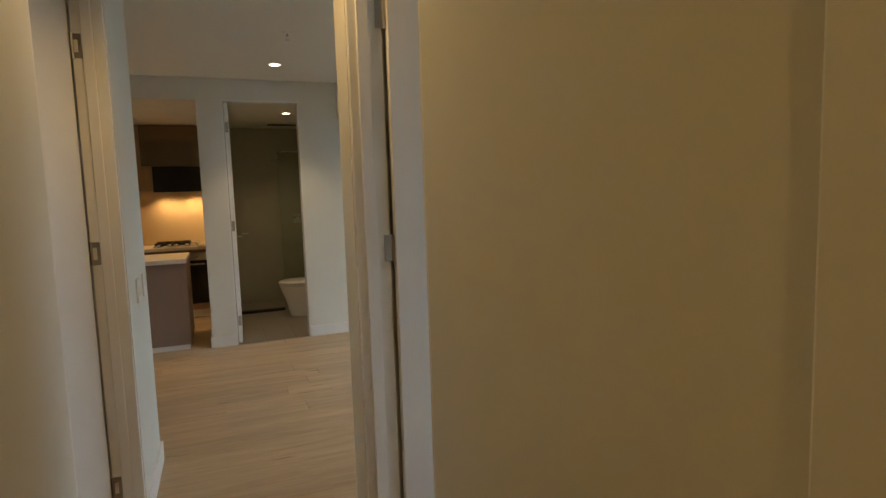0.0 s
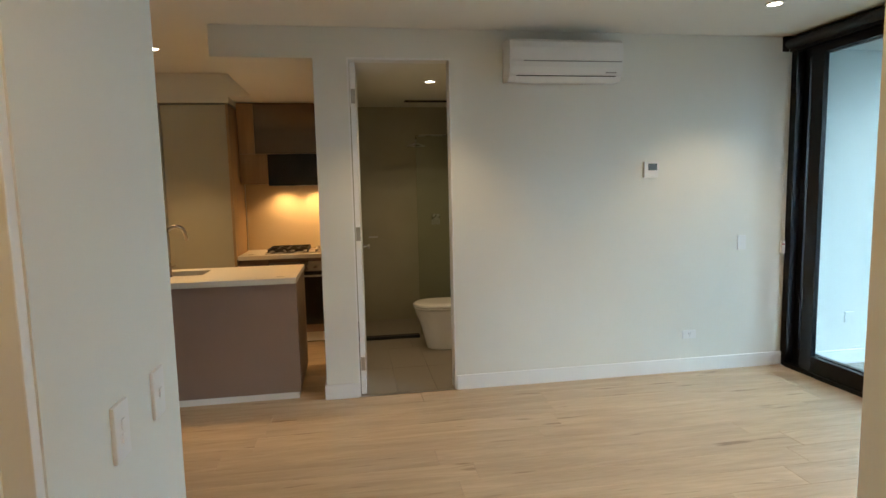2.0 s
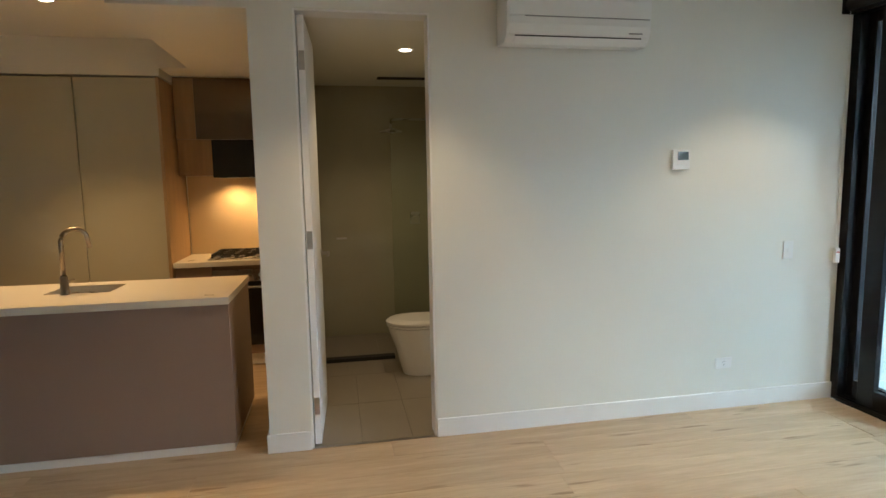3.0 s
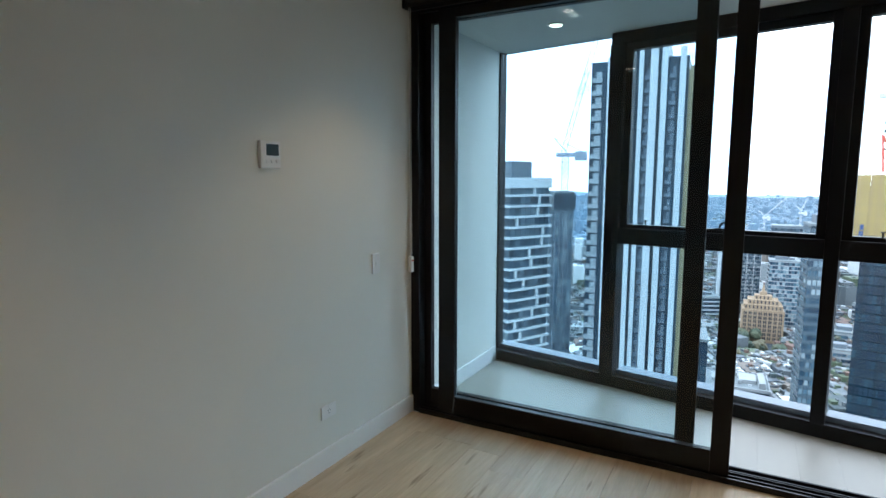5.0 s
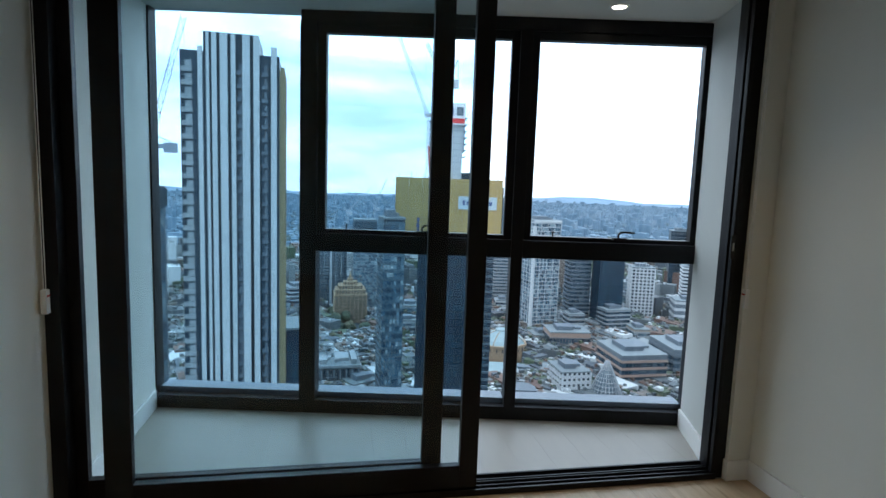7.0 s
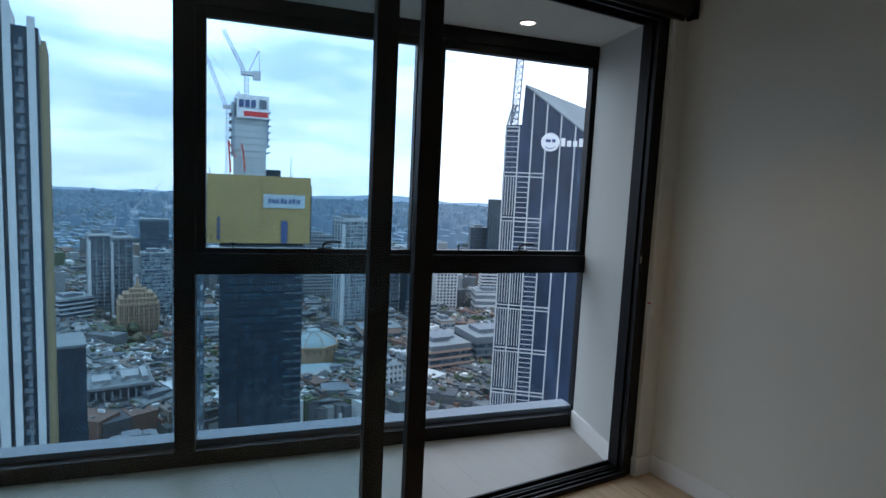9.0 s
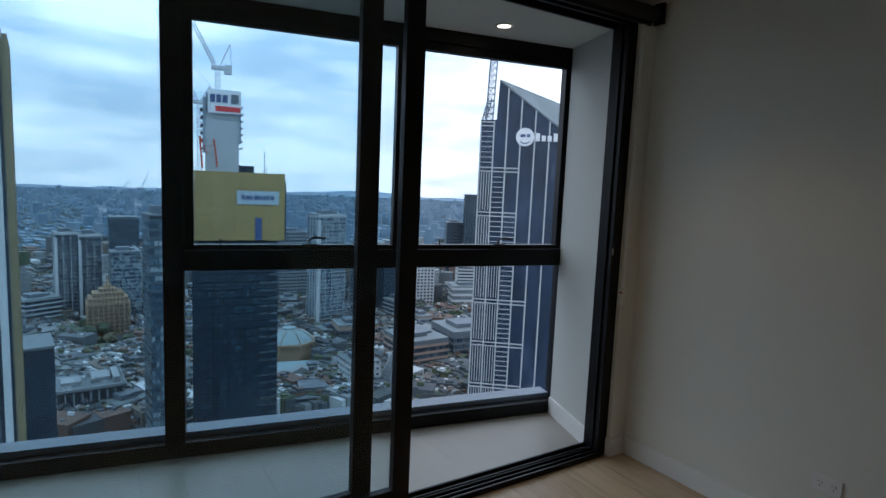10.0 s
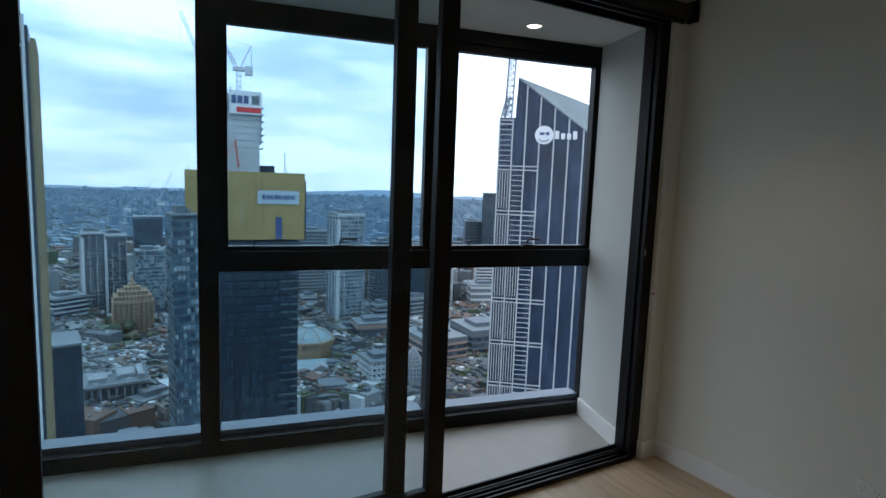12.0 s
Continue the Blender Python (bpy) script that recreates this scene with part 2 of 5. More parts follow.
# ---- building helpers ----
def box(bm, x0, x1, y0, y1, z0, z1, bevel=0.0):
    m = Matrix.Translation(((x0 + x1) / 2, (y0 + y1) / 2, (z0 + z1) / 2)) @ Matrix.Diagonal((abs(x1 - x0), abs(y1 - y0), abs(z1 - z0), 1))
    made = bmesh.ops.create_cube(bm, size=1.0, matrix=m)
    if bevel:
        edges = list({e for v in made["verts"] for e in v.link_edges})
        bmesh.ops.bevel(bm, geom=edges, offset=bevel, segments=2, profile=0.6, affect="EDGES", clamp_overlap=True)
    return bm


def boxes(*rows, bevel=0.0):
    bm = bmesh.new()
    for r in rows:
        box(bm, *r, bevel=bevel)
    return bm


def rod(bm, a, b, r0, r1=None, seg=12):
    a, b = Vector(a), Vector(b)
    d = b - a
    m = Matrix.Translation((a + b) / 2) @ d.to_track_quat("Z", "Y").to_matrix().to_4x4()
    bmesh.ops.create_cone(bm, cap_ends=True, segments=seg, radius1=r0, radius2=r0 if r1 is None else r1, depth=d.length, matrix=m)
    return bm


def tube(bm, points, r, seg=10):
    """A bent pipe: a ring of corners at each point, joined along the line."""
    pts = [Vector(p) for p in points]
    rings = []
    for i, p in enumerate(pts):
        d = (pts[min(i + 1, len(pts) - 1)] - pts[max(i - 1, 0)]).normalized()
        side = d.cross(Vector((0.31, 0.2, 0.93))).normalized()
        up = side.cross(d).normalized()
        rings.append([bm.verts.new(p + r * (side * math.cos(2 * math.pi * k / seg) + up * math.sin(2 * math.pi * k / seg))) for k in range(seg)])
    for a, b in zip(rings, rings[1:]):
        for k in range(seg):
            bm.faces.new((a[k], a[(k + 1) % seg], b[(k + 1) % seg], b[k]))
    bm.faces.new(rings[0][::-1])
    bm.faces.new(rings[-1])
    return bm


def lathe(bm, profile, seg=28, sx=1.0, sy=1.0, centre=(0, 0)):
    """Turn a profile of (radius, height) round z."""
    rings = []
    for r, z in profile:
        rings.append([bm.verts.new((centre[0] + sx * r * math.cos(2 * math.pi * k / seg), centre[1] + sy * r * math.sin(2 * math.pi * k / seg), z)) for k in range(seg)])
    for a, b in zip(rings, rings[1:]):
        for k in range(seg):
            bm.faces.new((a[k], a[(k + 1) % seg], b[(k + 1) % seg], b[k]))
    bm.faces.new(rings[0][::-1])
    bm.faces.new(rings[-1])
    return bm


def prism(bm, outline, z0, z1):
    """An upright solid over an outline of (x, y)."""
    lo = [bm.verts.new((x, y, z0)) for x, y in outline]
    hi = [bm.verts.new((x, y, z1)) for x, y in outline]
    n = len(lo)
    for k in range(n):
        bm.faces.new((lo[k], lo[(k + 1) % n], hi[(k + 1) % n], hi[k]))
    bm.faces.new(lo[::-1])
    bm.faces.new(hi)
    return bm


def meshed(name, bm, material, smooth=False):
    bmesh.ops.recalc_face_normals(bm, faces=bm.faces)
    me = bpy.data.meshes.new(name)
    bm.to_mesh(me)
    bm.free()
    me.materials.append(material)
    if smooth:
        for p in me.polygons:
            p.use_smooth = True
    return me


def solid(name, bm, material, label="", category="", kind="", group="", smooth=False):
    return tagged(new(name, meshed(name, bm, material, smooth)), label, category, group, kind)


def thing(name, m, label, category, group="", kind=""):
    ob = new(name)
    ob.empty_display_size = 0.1
    ob.matrix_world = m
    return tagged(ob, label, category, group, kind)


def part(name, bm, material, parent, label="", smooth=False):
    ob = new(name, bm if isinstance(bm, bpy.types.Mesh) else meshed(name, bm, material, smooth))
    ob.parent = parent
    return tagged(ob, label)


def piece(name, me, parent, x, y, z, rz=0.0):
    ob = new(name, me)
    ob.parent = parent
    ob.location = (x, y, z)
    ob.rotation_euler = (0, 0, rz)
    return ob


# ---- structure ----
H_CEIL, H_LOW = 2.63, 2.42
floor = solid("floor", boxes((-6.4, 0.0, -8.4, 2.4, -0.20, -0.014)), M_SUB, "pale oak board floor of the apartment", "floor", "structure")
solid("wall_north", boxes((-2.75, 0.0, 0.0, 0.12, -0.014, H_CEIL), (-3.48, -2.75, 0.0, 0.12, 2.43, H_CEIL), (-3.71, -3.48, 0.0, 0.12, -0.014, H_CEIL),
      (-4.38, -3.71, 0.0, 0.12, H_LOW, H_CEIL)), M_WALL, "white painted plaster wall with the bathroom opening", "wall", "structure")
solid("wall_kitchen_east", boxes((-3.71, -3.52, 0.12, 2.45, -0.014, H_LOW)), M_WALL, "white painted wall between kitchen and bathroom", "wall", "structure")
solid("wall_kitchen_north", boxes((-6.4, -3.71, 2.25, 2.4, -0.014, H_CEIL)), M_WALL, "painted wall behind the kitchen", "wall", "structure")
solid("wall_west", boxes((-6.5, -6.4, -2.62, 2.4, -0.2, H_CEIL)), M_WALL, "white painted plaster wall", "wall", "structure")
solid("wall_kitchen_south", boxes((-6.4, -4.075, -2.62, -2.50, -0.014, H_CEIL)), M_WALL, "white painted plaster wall", "wall", "structure")
solid("wall_corridor_west", boxes((-4.075, -3.965, -3.155, -2.50, -0.014, H_CEIL), (-4.075, -3.965, -4.30, -3.155, 2.42, H_CEIL), (-4.075, -3.965, -8.3, -4.30, -0.014, H_CEIL)),
      M_WALL, "white painted corridor wall with a cupboard opening", "wall", "structure")
solid("wall_corridor_east", boxes((-3.105, -2.98, -3.895, -3.71, -0.014, H_CEIL), (-3.105, -2.98, -4.69, -3.895, 2.42, H_CEIL), (-3.105, -2.98, -8.3, -4.69, -0.014, H_CEIL)),
      M_WALL, "white painted corridor wall with the bedroom doorway", "wall", "structure")
solid("wall_corridor_south", boxes((-4.075, -2.98, -8.4, -8.3, -0.014, H_CEIL)), M_WALL, "white painted end wall of the corridor", "wall", "structure")
solid("wall_cupboard", boxes((-5.0, -4.9, -4.5, -2.62, -0.014, H_CEIL), (-4.9, -4.075, -4.5, -4.4, -0.014, H_CEIL)), M_WALL, "white painted cupboard wall", "wall", "structure")
solid("wall_south", boxes((-2.98, -1.6, -3.86, -3.71, -0.014, H_CEIL), (-1.6, 0.0, -3.47, -3.35, -0.014, H_CEIL), (-1.6, -1.48, -3.86, -3.47, -0.014, H_CEIL),
      (-0.045, 0.12, -3.35, -3.225, -0.014, H_CEIL)), M_WALL, "white painted plaster wall with a nib by the window", "wall", "structure")
solid("wall_bedroom", boxes((-2.98, 0.0, -7.1, -7.0, -0.014, H_CEIL), (0.0, 0.12, -7.1, -5.9, -0.2, H_CEIL), (0.0, 0.12, -4.9, -3.47, -0.2, H_CEIL),
      (0.0, 0.12, -5.9, -4.9, -0.2, 0.85), (0.0, 0.12, -5.9, -4.9, 2.35, H_CEIL)), M_WALL, "white painted bedroom wall with a window opening", "wall", "structure")
solid("wall_bathroom", boxes((-3.52, -2.12, 2.45, 2.55, -0.014, 2.55), (-2.22, -2.12, 0.12, 2.45, -0.014, 2.55)), M_WALL, "wall behind the bathroom tiles", "wall", "structure")
solid("ceiling", boxes((-6.5, 0.12, -8.4, 0.0, H_CEIL, 2.80), (-6.5, -4.38, 0.0, 2.4, H_CEIL, 2.80), (-4.38, -2.12, 0.12, 2.55, 2.62, 2.80)), M_CEIL,
      "white painted plasterboard ceiling", "ceiling", "structure")
solid("ceiling_bulkhead", boxes((-4.38, -3.71, 0.12, 2.25, H_LOW, 2.62), (-6.4, -4.59, 1.62, 2.25, 2.36, H_CEIL), (-4.59, -4.38, 1.62, 2.25, H_LOW, H_CEIL)), M_CEIL, "lowered kitchen bulkhead, white paint", "ceiling", "structure")
solid("ceiling_bathroom", boxes((-3.52, -2.22, 0.12, 2.45, 2.44, 2.60)), M_CEIL, "white bathroom ceiling", "ceiling", "structure")


def skirting(name, rows):
    ob = solid(name, boxes(*rows, bevel=0.003), M_TRIM, "white painted skirting board", "skirting", "structure")
    return ob


SK = 0.11
skirting("baseboard_north", [(-2.75, 0.0, -0.014, 0.0, 0, SK), (-3.724, -3.48, -0.014, 0.0, 0, SK), (-3.724, -3.71, 0.0, 0.6, 0, SK)])
skirting("baseboard_south", [(-1.6, -0.045, -3.35, -3.336, 0, SK), (-0.059, -0.045, -3.336, -3.211, 0, SK), (-0.045, -0.022, -3.225, -3.211, 0, SK), (-3.105, -1.6, -3.71, -3.696, 0, SK)])
skirting("baseboard_corridor", [(-3.965, -3.951, -3.155, -2.486, 0, SK), (-6.4, -3.965, -2.50, -2.486, 0, SK), (-3.965, -3.951, -8.3, -4.32, 0, SK),
                                (-3.119, -3.105, -5.70, -4.72, 0, SK)])


def boards(parent, x0, x1, y0, y1, width, length, me_name, material, along_x=True, top=0.0, gap=0.0004, seed=3, ease=0.0006):
    """Lay staggered boards over a rectangle; alike boards share a mesh."""
    rng = random.Random(seed)
    cache = {}
    a0, a1, b0, b1 = (x0, x1, y0, y1) if along_x else (y0, y1, x0, x1)
    rows = int(math.ceil((b1 - b0) / width - 1e-6))
    for r in range(rows):
        lo, hi = b0 + r * width, min(b0 + (r + 1) * width, b1)
        a = a0 - rng.uniform(0.05, 0.95) * length
        while a < a1:
            s, e = max(a, a0), min(a + length, a1)
            a += length
            if e - s < 0.02:
                continue
            key = (round(e - s, 2), round(hi - lo, 3))
            if key not in cache:
                hx, hy = (e - s) / 2 - gap, (hi - lo) / 2 - gap
                if not along_x:
                    hx, hy = hy, hx
                bm = bmesh.new()
                prism(bm, [(-hx, -hy), (hx, -hy), (hx, hy), (-hx, hy)], -0.013, -0.0015)
                t = ease
                v = [bm.verts.new(p) for p in ((-hx + t, -hy + t, 0), (hx - t, -hy + t, 0), (hx - t, hy - t, 0), (-hx + t, hy - t, 0))]
                bm.normal_update()
                topf = [f for f in bm.faces if all(abs(q.co.z + 0.0015) < 1e-6 for q in f.verts)]
                lows = list(topf[0].verts)
                bmesh.ops.delete(bm, geom=topf, context="FACES_ONLY")
                lows.sort(key=lambda q: math.atan2(q.co.y, q.co.x))
                v.sort(key=lambda q: math.atan2(q.co.y, q.co.x))
                for k in range(4):
                    bm.faces.new((lows[k], lows[(k + 1) % 4], v[(k + 1) % 4], v[k]))
                bm.faces.new(v)
                cache[key] = meshed(me_name, bm, material)
            ca, cb = (s + e) / 2, (lo + hi) / 2
            piece(me_name, cache[key], parent, *((ca, cb) if along_x else (cb, ca)), top)


# ---- sliding door to the balcony ----
def downlight(x, y, z, label="round white recessed downlight, lit warm", r=0.045, material=None):
    ob = thing("downlight", pose(x, y, z), label, "downlight", "recessed downlights")
    bm = lathe(bmesh.new(), [(r + 0.012, 0.0), (r + 0.012, -0.004), (r, -0.006), (r - 0.004, -0.003), (r - 0.004, 0.0)])
    part("trim_ring", bm, M_TRIM, ob, "white trim ring", smooth=True)
    bm = lathe(bmesh.new(), [(r - 0.005, -0.0005), (r - 0.005, -0.0035), (r * 0.5, -0.0045)])
    part("diffuser", bm, material or M_BULB, ob, "glowing warm diffuser", smooth=True)
    return ob


frame_1 = thing("window_1", pose(-0.02, 0, 0), "black aluminium sliding door set, one panel slid open", "sliding door", kind="structure")
part("frame_jamb", boxes((0.0, 0.13, -0.06, 0.0, 0.0, 2.62), (0.115, 0.13, -0.085, -0.06, 0.03, 2.55), bevel=0.002), M_BLACK, frame_1)
part("frame_jamb", boxes((0.0, 0.13, -3.225, -3.17, 0.0, 2.62), (0.0, 0.022, -3.17, -3.15, 0.03, 2.55), (0.05, 0.066, -3.17, -3.158, 0.03, 2.55), bevel=0.002), M_BLACK, frame_1)
part("frame_head", boxes((0.0, 0.13, -3.17, -0.06, 2.55, 2.62), (0.0, 0.02, -3.17, -0.06, 2.50, 2.55), (0.112, 0.13, -3.17, -0.06, 2.50, 2.55), bevel=0.002), M_BLACK, frame_1)
part("sill_track", boxes((-0.012, 0.13, -3.17, -0.06, -0.014, 0.012), (0.022, 0.030, -3.17, -0.06, 0.012, 0.032), (0.078, 0.086, -3.17, -0.06, 0.012, 0.032),
     (-0.012, 0.0, -3.17, -0.06, 0.012, 0.03), (0.052, 0.058, -3.17, -0.06, 0.012, 0.036), (0.118, 0.13, -3.17, -0.06, 0.012, 0.036), bevel=0.001), M_BLACK, frame_1, "black grooved sill track")


def door_panel(name, x0, x1, y0, y1, label, s0, s1):
    ob = thing(name, pose(-0.02, 0, 0), label, "sliding panel", "balcony sliding panels")
    part("stile", boxes((x0, x1, y1, y1 + s1, 0.034, 2.52), bevel=0.003), M_BLACK, ob)
    part("stile", boxes((x0, x1, y0 - s0, y0, 0.034, 2.52), bevel=0.003), M_BLACK, ob)
    part("bottom_rail", boxes((x0, x1, y1 + s1, y0 - s0, 0.034, 0.15), bevel=0.003), M_BLACK, ob)
    part("top_rail", boxes((x0, x1, y1 + s1, y0 - s0, 2.45, 2.52), bevel=0.003), M_BLACK, ob)
    c = (x0 + x1) / 2
    g = part("pane", boxes((c - 0.004, c + 0.004, y1 + s1 - 0.01, y0 - s0 + 0.01, 0.14, 2.46)), M_DGLASS, ob, "blue-grey tinted glass pane")
    g.visible_shadow = False
    return ob


door_panel("glass_door_panel", 0.066, 0.108, -0.062, -1.695, "fixed black-framed glass panel of the balcony door", 0.05, 0.095)
slider = door_panel("glass_door_panel", 0.004, 0.046, -0.20, -1.867, "black-framed glass panel slid open to the balcony", 0.112, 0.088)
lock = thing("door_lock", pose(-0.02, -3.15, 1.24), "small black lock keep on the door jamb", "lock")
part("keep", boxes((-0.004, 0.0, -0.012, 0.012, -0.06, 0.06), bevel=0.0015), M_BLACK_SATIN, lock)
part("latch", boxes((-0.007, -0.004, -0.005, 0.005, -0.02, 0.02), bevel=0.001), M_NICKEL, lock)

blind = thing("roller_blind", pose(-0.06, 0, 2.55), "black rolled-up roller blind above the sliding door", "roller blind")
bm = rod(bmesh.new(), (0, -3.30, 0.02), (0, -0.02, 0.02), 0.042, seg=24)
part("roll", bm, M_BLACK_SATIN, blind, smooth=False)
part("bottom_bar", boxes((-0.01, 0.01, -3.28, -0.04, -0.045, -0.022), bevel=0.003), M_BLACK, blind)
for yy in (-3.325, -0.012):
    part("bracket", boxes((-0.05, 0.06, yy - 0.01, yy + 0.01, -0.035, 0.08), bevel=0.004), M_BLACK, blind)


def blind_cord(y, sign):
    ob = thing("blind_cord", pose(-0.055, y, 1.0), "white looped blind chain on a wall cleat", "blind chain", "blind chains")
    for dx in (-0.009, 0.009):
        part("chain", rod(bmesh.new(), (dx, 0, 0.03), (dx, 0, 1.53), 0.0022, seg=6), M_PLASTIC, ob)
    part("cleat", boxes((-0.016, 0.016, -0.012, 0.012, -0.07, 0.03), bevel=0.004), M_PLASTIC, ob, "white plastic chain cleat")
    part("warning_label", boxes((-0.012, 0.012, sign * 0.0125 - 0.0006, sign * 0.0125 + 0.0006, 0.0, 0.008)), M_RED, ob, "red warning strip")


blind_cord(-0.022, -1)
blind_cord(-3.222, 1)

# ---- balcony ----
FAC = pose(1.365, 0.0, 0.0, 0, 0, -100.76)
balcony_floor = solid("floor_balcony", prism(bmesh.new(), [(0.11, 0.12), (1.50, 0.12), (0.85, -3.65), (0.11, -3.65)], -0.25, -0.054), M_GROUT2,
                      "pale plank-tiled balcony floor", "floor", "structure")
solid("ceiling_balcony", prism(bmesh.new(), [(0.11, 0.12), (1.50, 0.12), (0.86, -3.65), (0.11, -3.65)], 2.54, 2.80), M_CEIL, "white painted balcony ceiling", "ceiling", "structure")
solid("wall_balcony_north", boxes((0.11, 1.48, 0.0, 0.12, -0.054, 2.54), (0.0, 0.11, 0.0, 0.12, -0.014, 2.63)), M_WALL, "white painted balcony side wall", "wall", "structure")
solid("wall_balcony_south", prism(bmesh.new(), [(0.11, -3.24), (0.69, -3.43), (0.69, -3.65), (0.11, -3.65)], -0.054, 2.54), M_BALC_WALL_SHADED, "white painted angled balcony side wall, shade put into its colour", "wall", "structure")
skirting("baseboard_balcony", [(0.11, 1.34, -0.014, 0.0, -0.04, SK - 0.03)])
bsk = Vector((0.58, -0.19)).normalized()
bn = Vector((-bsk.y, bsk.x)) * 0.014
solid("baseboard_balcony", prism(bmesh.new(), [(0.11, -3.24), (0.687, -3.429), (0.687 + bn.x, -3.429 + bn.y), (0.11 + bn.x, -3.24 + bn.y)], -0.04, SK - 0.03), M_TRIM, "white painted skirting board", "skirting", "structure")

facade = thing("window_2", FAC, "black-framed floor-to-ceiling glazing of the balcony", "window wall", kind="structure")
F0, F1 = -0.02, 0.09
part("curb", boxes((0.0, 3.62, F0, F1, -0.04, 0.05), bevel=0.003), M_BLACK, facade)
part("head", boxes((0.965, 3.62, F0, F1, 2.46, 2.54), bevel=0.003), M_BLACK, facade)
for a, b in ((0.965, 1.07), (2.32, 2.395), (3.52, 3.63)):
    part("mullion", boxes((a, b, F0 - 0.02, F1, 0.05, 2.46), bevel=0.003), M_BLACK, facade)
part("mullion", boxes((-0.02, 0.012, 0.0, F1, -0.04, 2.54)), M_BLACK, facade)
for i, (a, b) in enumerate(((0.012, 0.965), (1.07, 2.32), (2.395, 3.52))):
    part("sub_sill", boxes((a, b, 0.045, 0.17, 0.05, 0.085)), M_ALU, facade, "pale aluminium outer sill")
    if i == 0:
        g = part("pane", boxes((a, b, 0.030, 0.038, 0.05, 2.54)), M_GLASS, facade)
        g.visible_shadow = False
        continue
    part("transom", boxes((a, b, F0 - 0.015, F1, 1.05, 1.165), bevel=0.003), M_BLACK, facade)
    g = part("pane", boxes((a, b, 0.030, 0.038, 0.05, 1.05)), M_GLASS, facade)
    g.visible_shadow = False
    sash = part("sash", boxes((a, a + 0.05, 0.0, 0.06, 1.165, 2.46), (b - 0.05, b, 0.0, 0.06, 1.165, 2.46), (a + 0.05, b - 0.05, 0.0, 0.06, 1.165, 1.192),
                (a + 0.05, b - 0.05, 0.0, 0.06, 2.41, 2.46), bevel=0.002), M_BLACK, facade, "black awning sash")
    g = part("pane", boxes((a + 0.04, b - 0.04, 0.030, 0.038, 1.185, 2.42)), M_GLASS, sash)
    g.visible_shadow = False
    hx = a + (b - a) * 0.55
    bm = boxes((hx - 0.045, hx + 0.045, -0.03, 0.0, 1.18, 1.20), bevel=0.003)
    tube(bm, [(hx - 0.01, -0.02, 1.195), (hx - 0.01, -0.02, 1.22), (hx + 0.005, -0.022, 1.235), (hx + 0.03, -0.024, 1.238), (hx + 0.09, -0.026, 1.235)], 0.007, 8)
    part("handle", bm, M_BLACK_SATIN, sash, "black winder handle", smooth=False)
    sx = a + 0.19
    part("stay_peg", rod(rod(bmesh.new(), (sx, -0.012, 1.19), (sx, -0.012, 1.22), 0.005, seg=8), (sx, -0.012, 1.22), (sx, -0.012, 1.226), 0.014, seg=10), M_BLACK_SATIN, sash, "small black peg")
downlight(0.566, -2.738, 2.54)
downlight(0.77, -0.66, 2.54)

# ---- corridor: cupboard door, bedroom door ----
def hinge(parent, x, y, z, rz=0.0, open_leaf=True):
    """A butt hinge: two leaves with screws either side of a pin."""
    if open_leaf:
        bm = boxes((-0.034, -0.003, -0.0015, 0.0015, -0.05, 0.05), bevel=0.0006)
    else:
        bm = boxes((-0.034, -0.003, -0.0015, 0.0015, 0.026, 0.05), (-0.034, -0.003, -0.0015, 0.0015, -0.05, -0.026), (-0.034, -0.022, -0.0015, 0.0015, -0.026, 0.026), bevel=0.0006)
    rod(bm, (0, 0, -0.05), (0, 0, 0.05), 0.006, seg=10)
    if open_leaf:
        box(bm, 0.003, 0.026, -0.001, 0.002, -0.03, 0.03, 0.0006)
    for sx, sz in ((-0.026, 0.034), (-0.014, 0.038), (-0.026, -0.034), (-0.014, -0.038)):
        rod(bm, (sx, -0.003, sz), (sx, 0.001, sz), 0.0035, seg=8)
    ob = part("hinge", bm, M_NICKEL, parent, "satin nickel butt hinge")
    ob.matrix_basis = pose(x, y, z, 0, 0, rz)
    return ob


def lever(parent, m, length=0.125):
    """A square-ended lever on a round rose, standing off the face along -y and pointing to -x."""
    bm = rod(bmesh.new(), (0, 0, 0), (0, -0.008, 0), 0.026, seg=24)
    rod(bm, (0, -0.008, 0), (0, -0.045, 0), 0.010, seg=14)
    box(bm, -length, 0.012, -0.057, -0.043, -0.011, 0.011, 0.003)
    ob = part("lever_handle", bm, M_NICKEL, parent, "satin nickel lever handle on a round rose")
    ob.matrix_basis = m
    return ob


door_frame_1 = thing("door_frame_1", pose(0.015, 0.065, 0), "white painted timber frame of the corridor cupboard", "door frame", kind="structure")
part("jamb", boxes((-4.105, -3.983, -3.245, -3.22, 0, 2.42), (-4.066, -4.026, -3.257, -3.245, 0, 2.40), bevel=0.003), M_TRIM, door_frame_1)
part("jamb", boxes((-4.105, -3.983, -4.365, -4.34, 0, 2.42), bevel=0.003), M_TRIM, door_frame_1)
part("head", boxes((-4.105, -3.983, -4.34, -3.245, 2.39, 2.42), bevel=0.003), M_TRIM, door_frame_1)
door_1 = thing("door_1", pose(-4.093, -3.187, 0, 0, 0, -35), "flush white cupboard door standing ajar", "door", kind="structure")
leaf_1 = part("leaf", boxes((-0.036, 0.0, -0.50, -0.004, 0.012, 2.385), bevel=0.002), M_DOOR, door_1)
lever(leaf_1, pose(0.0, -0.44, 1.08, 0, 0, 90) @ Matrix.Diagonal((-1, 1, 1, 1)))
for hz in (0.20, 1.255, 2.12):
    hinge(door_frame_1, -4.103, -3.2475, hz, 180, False)

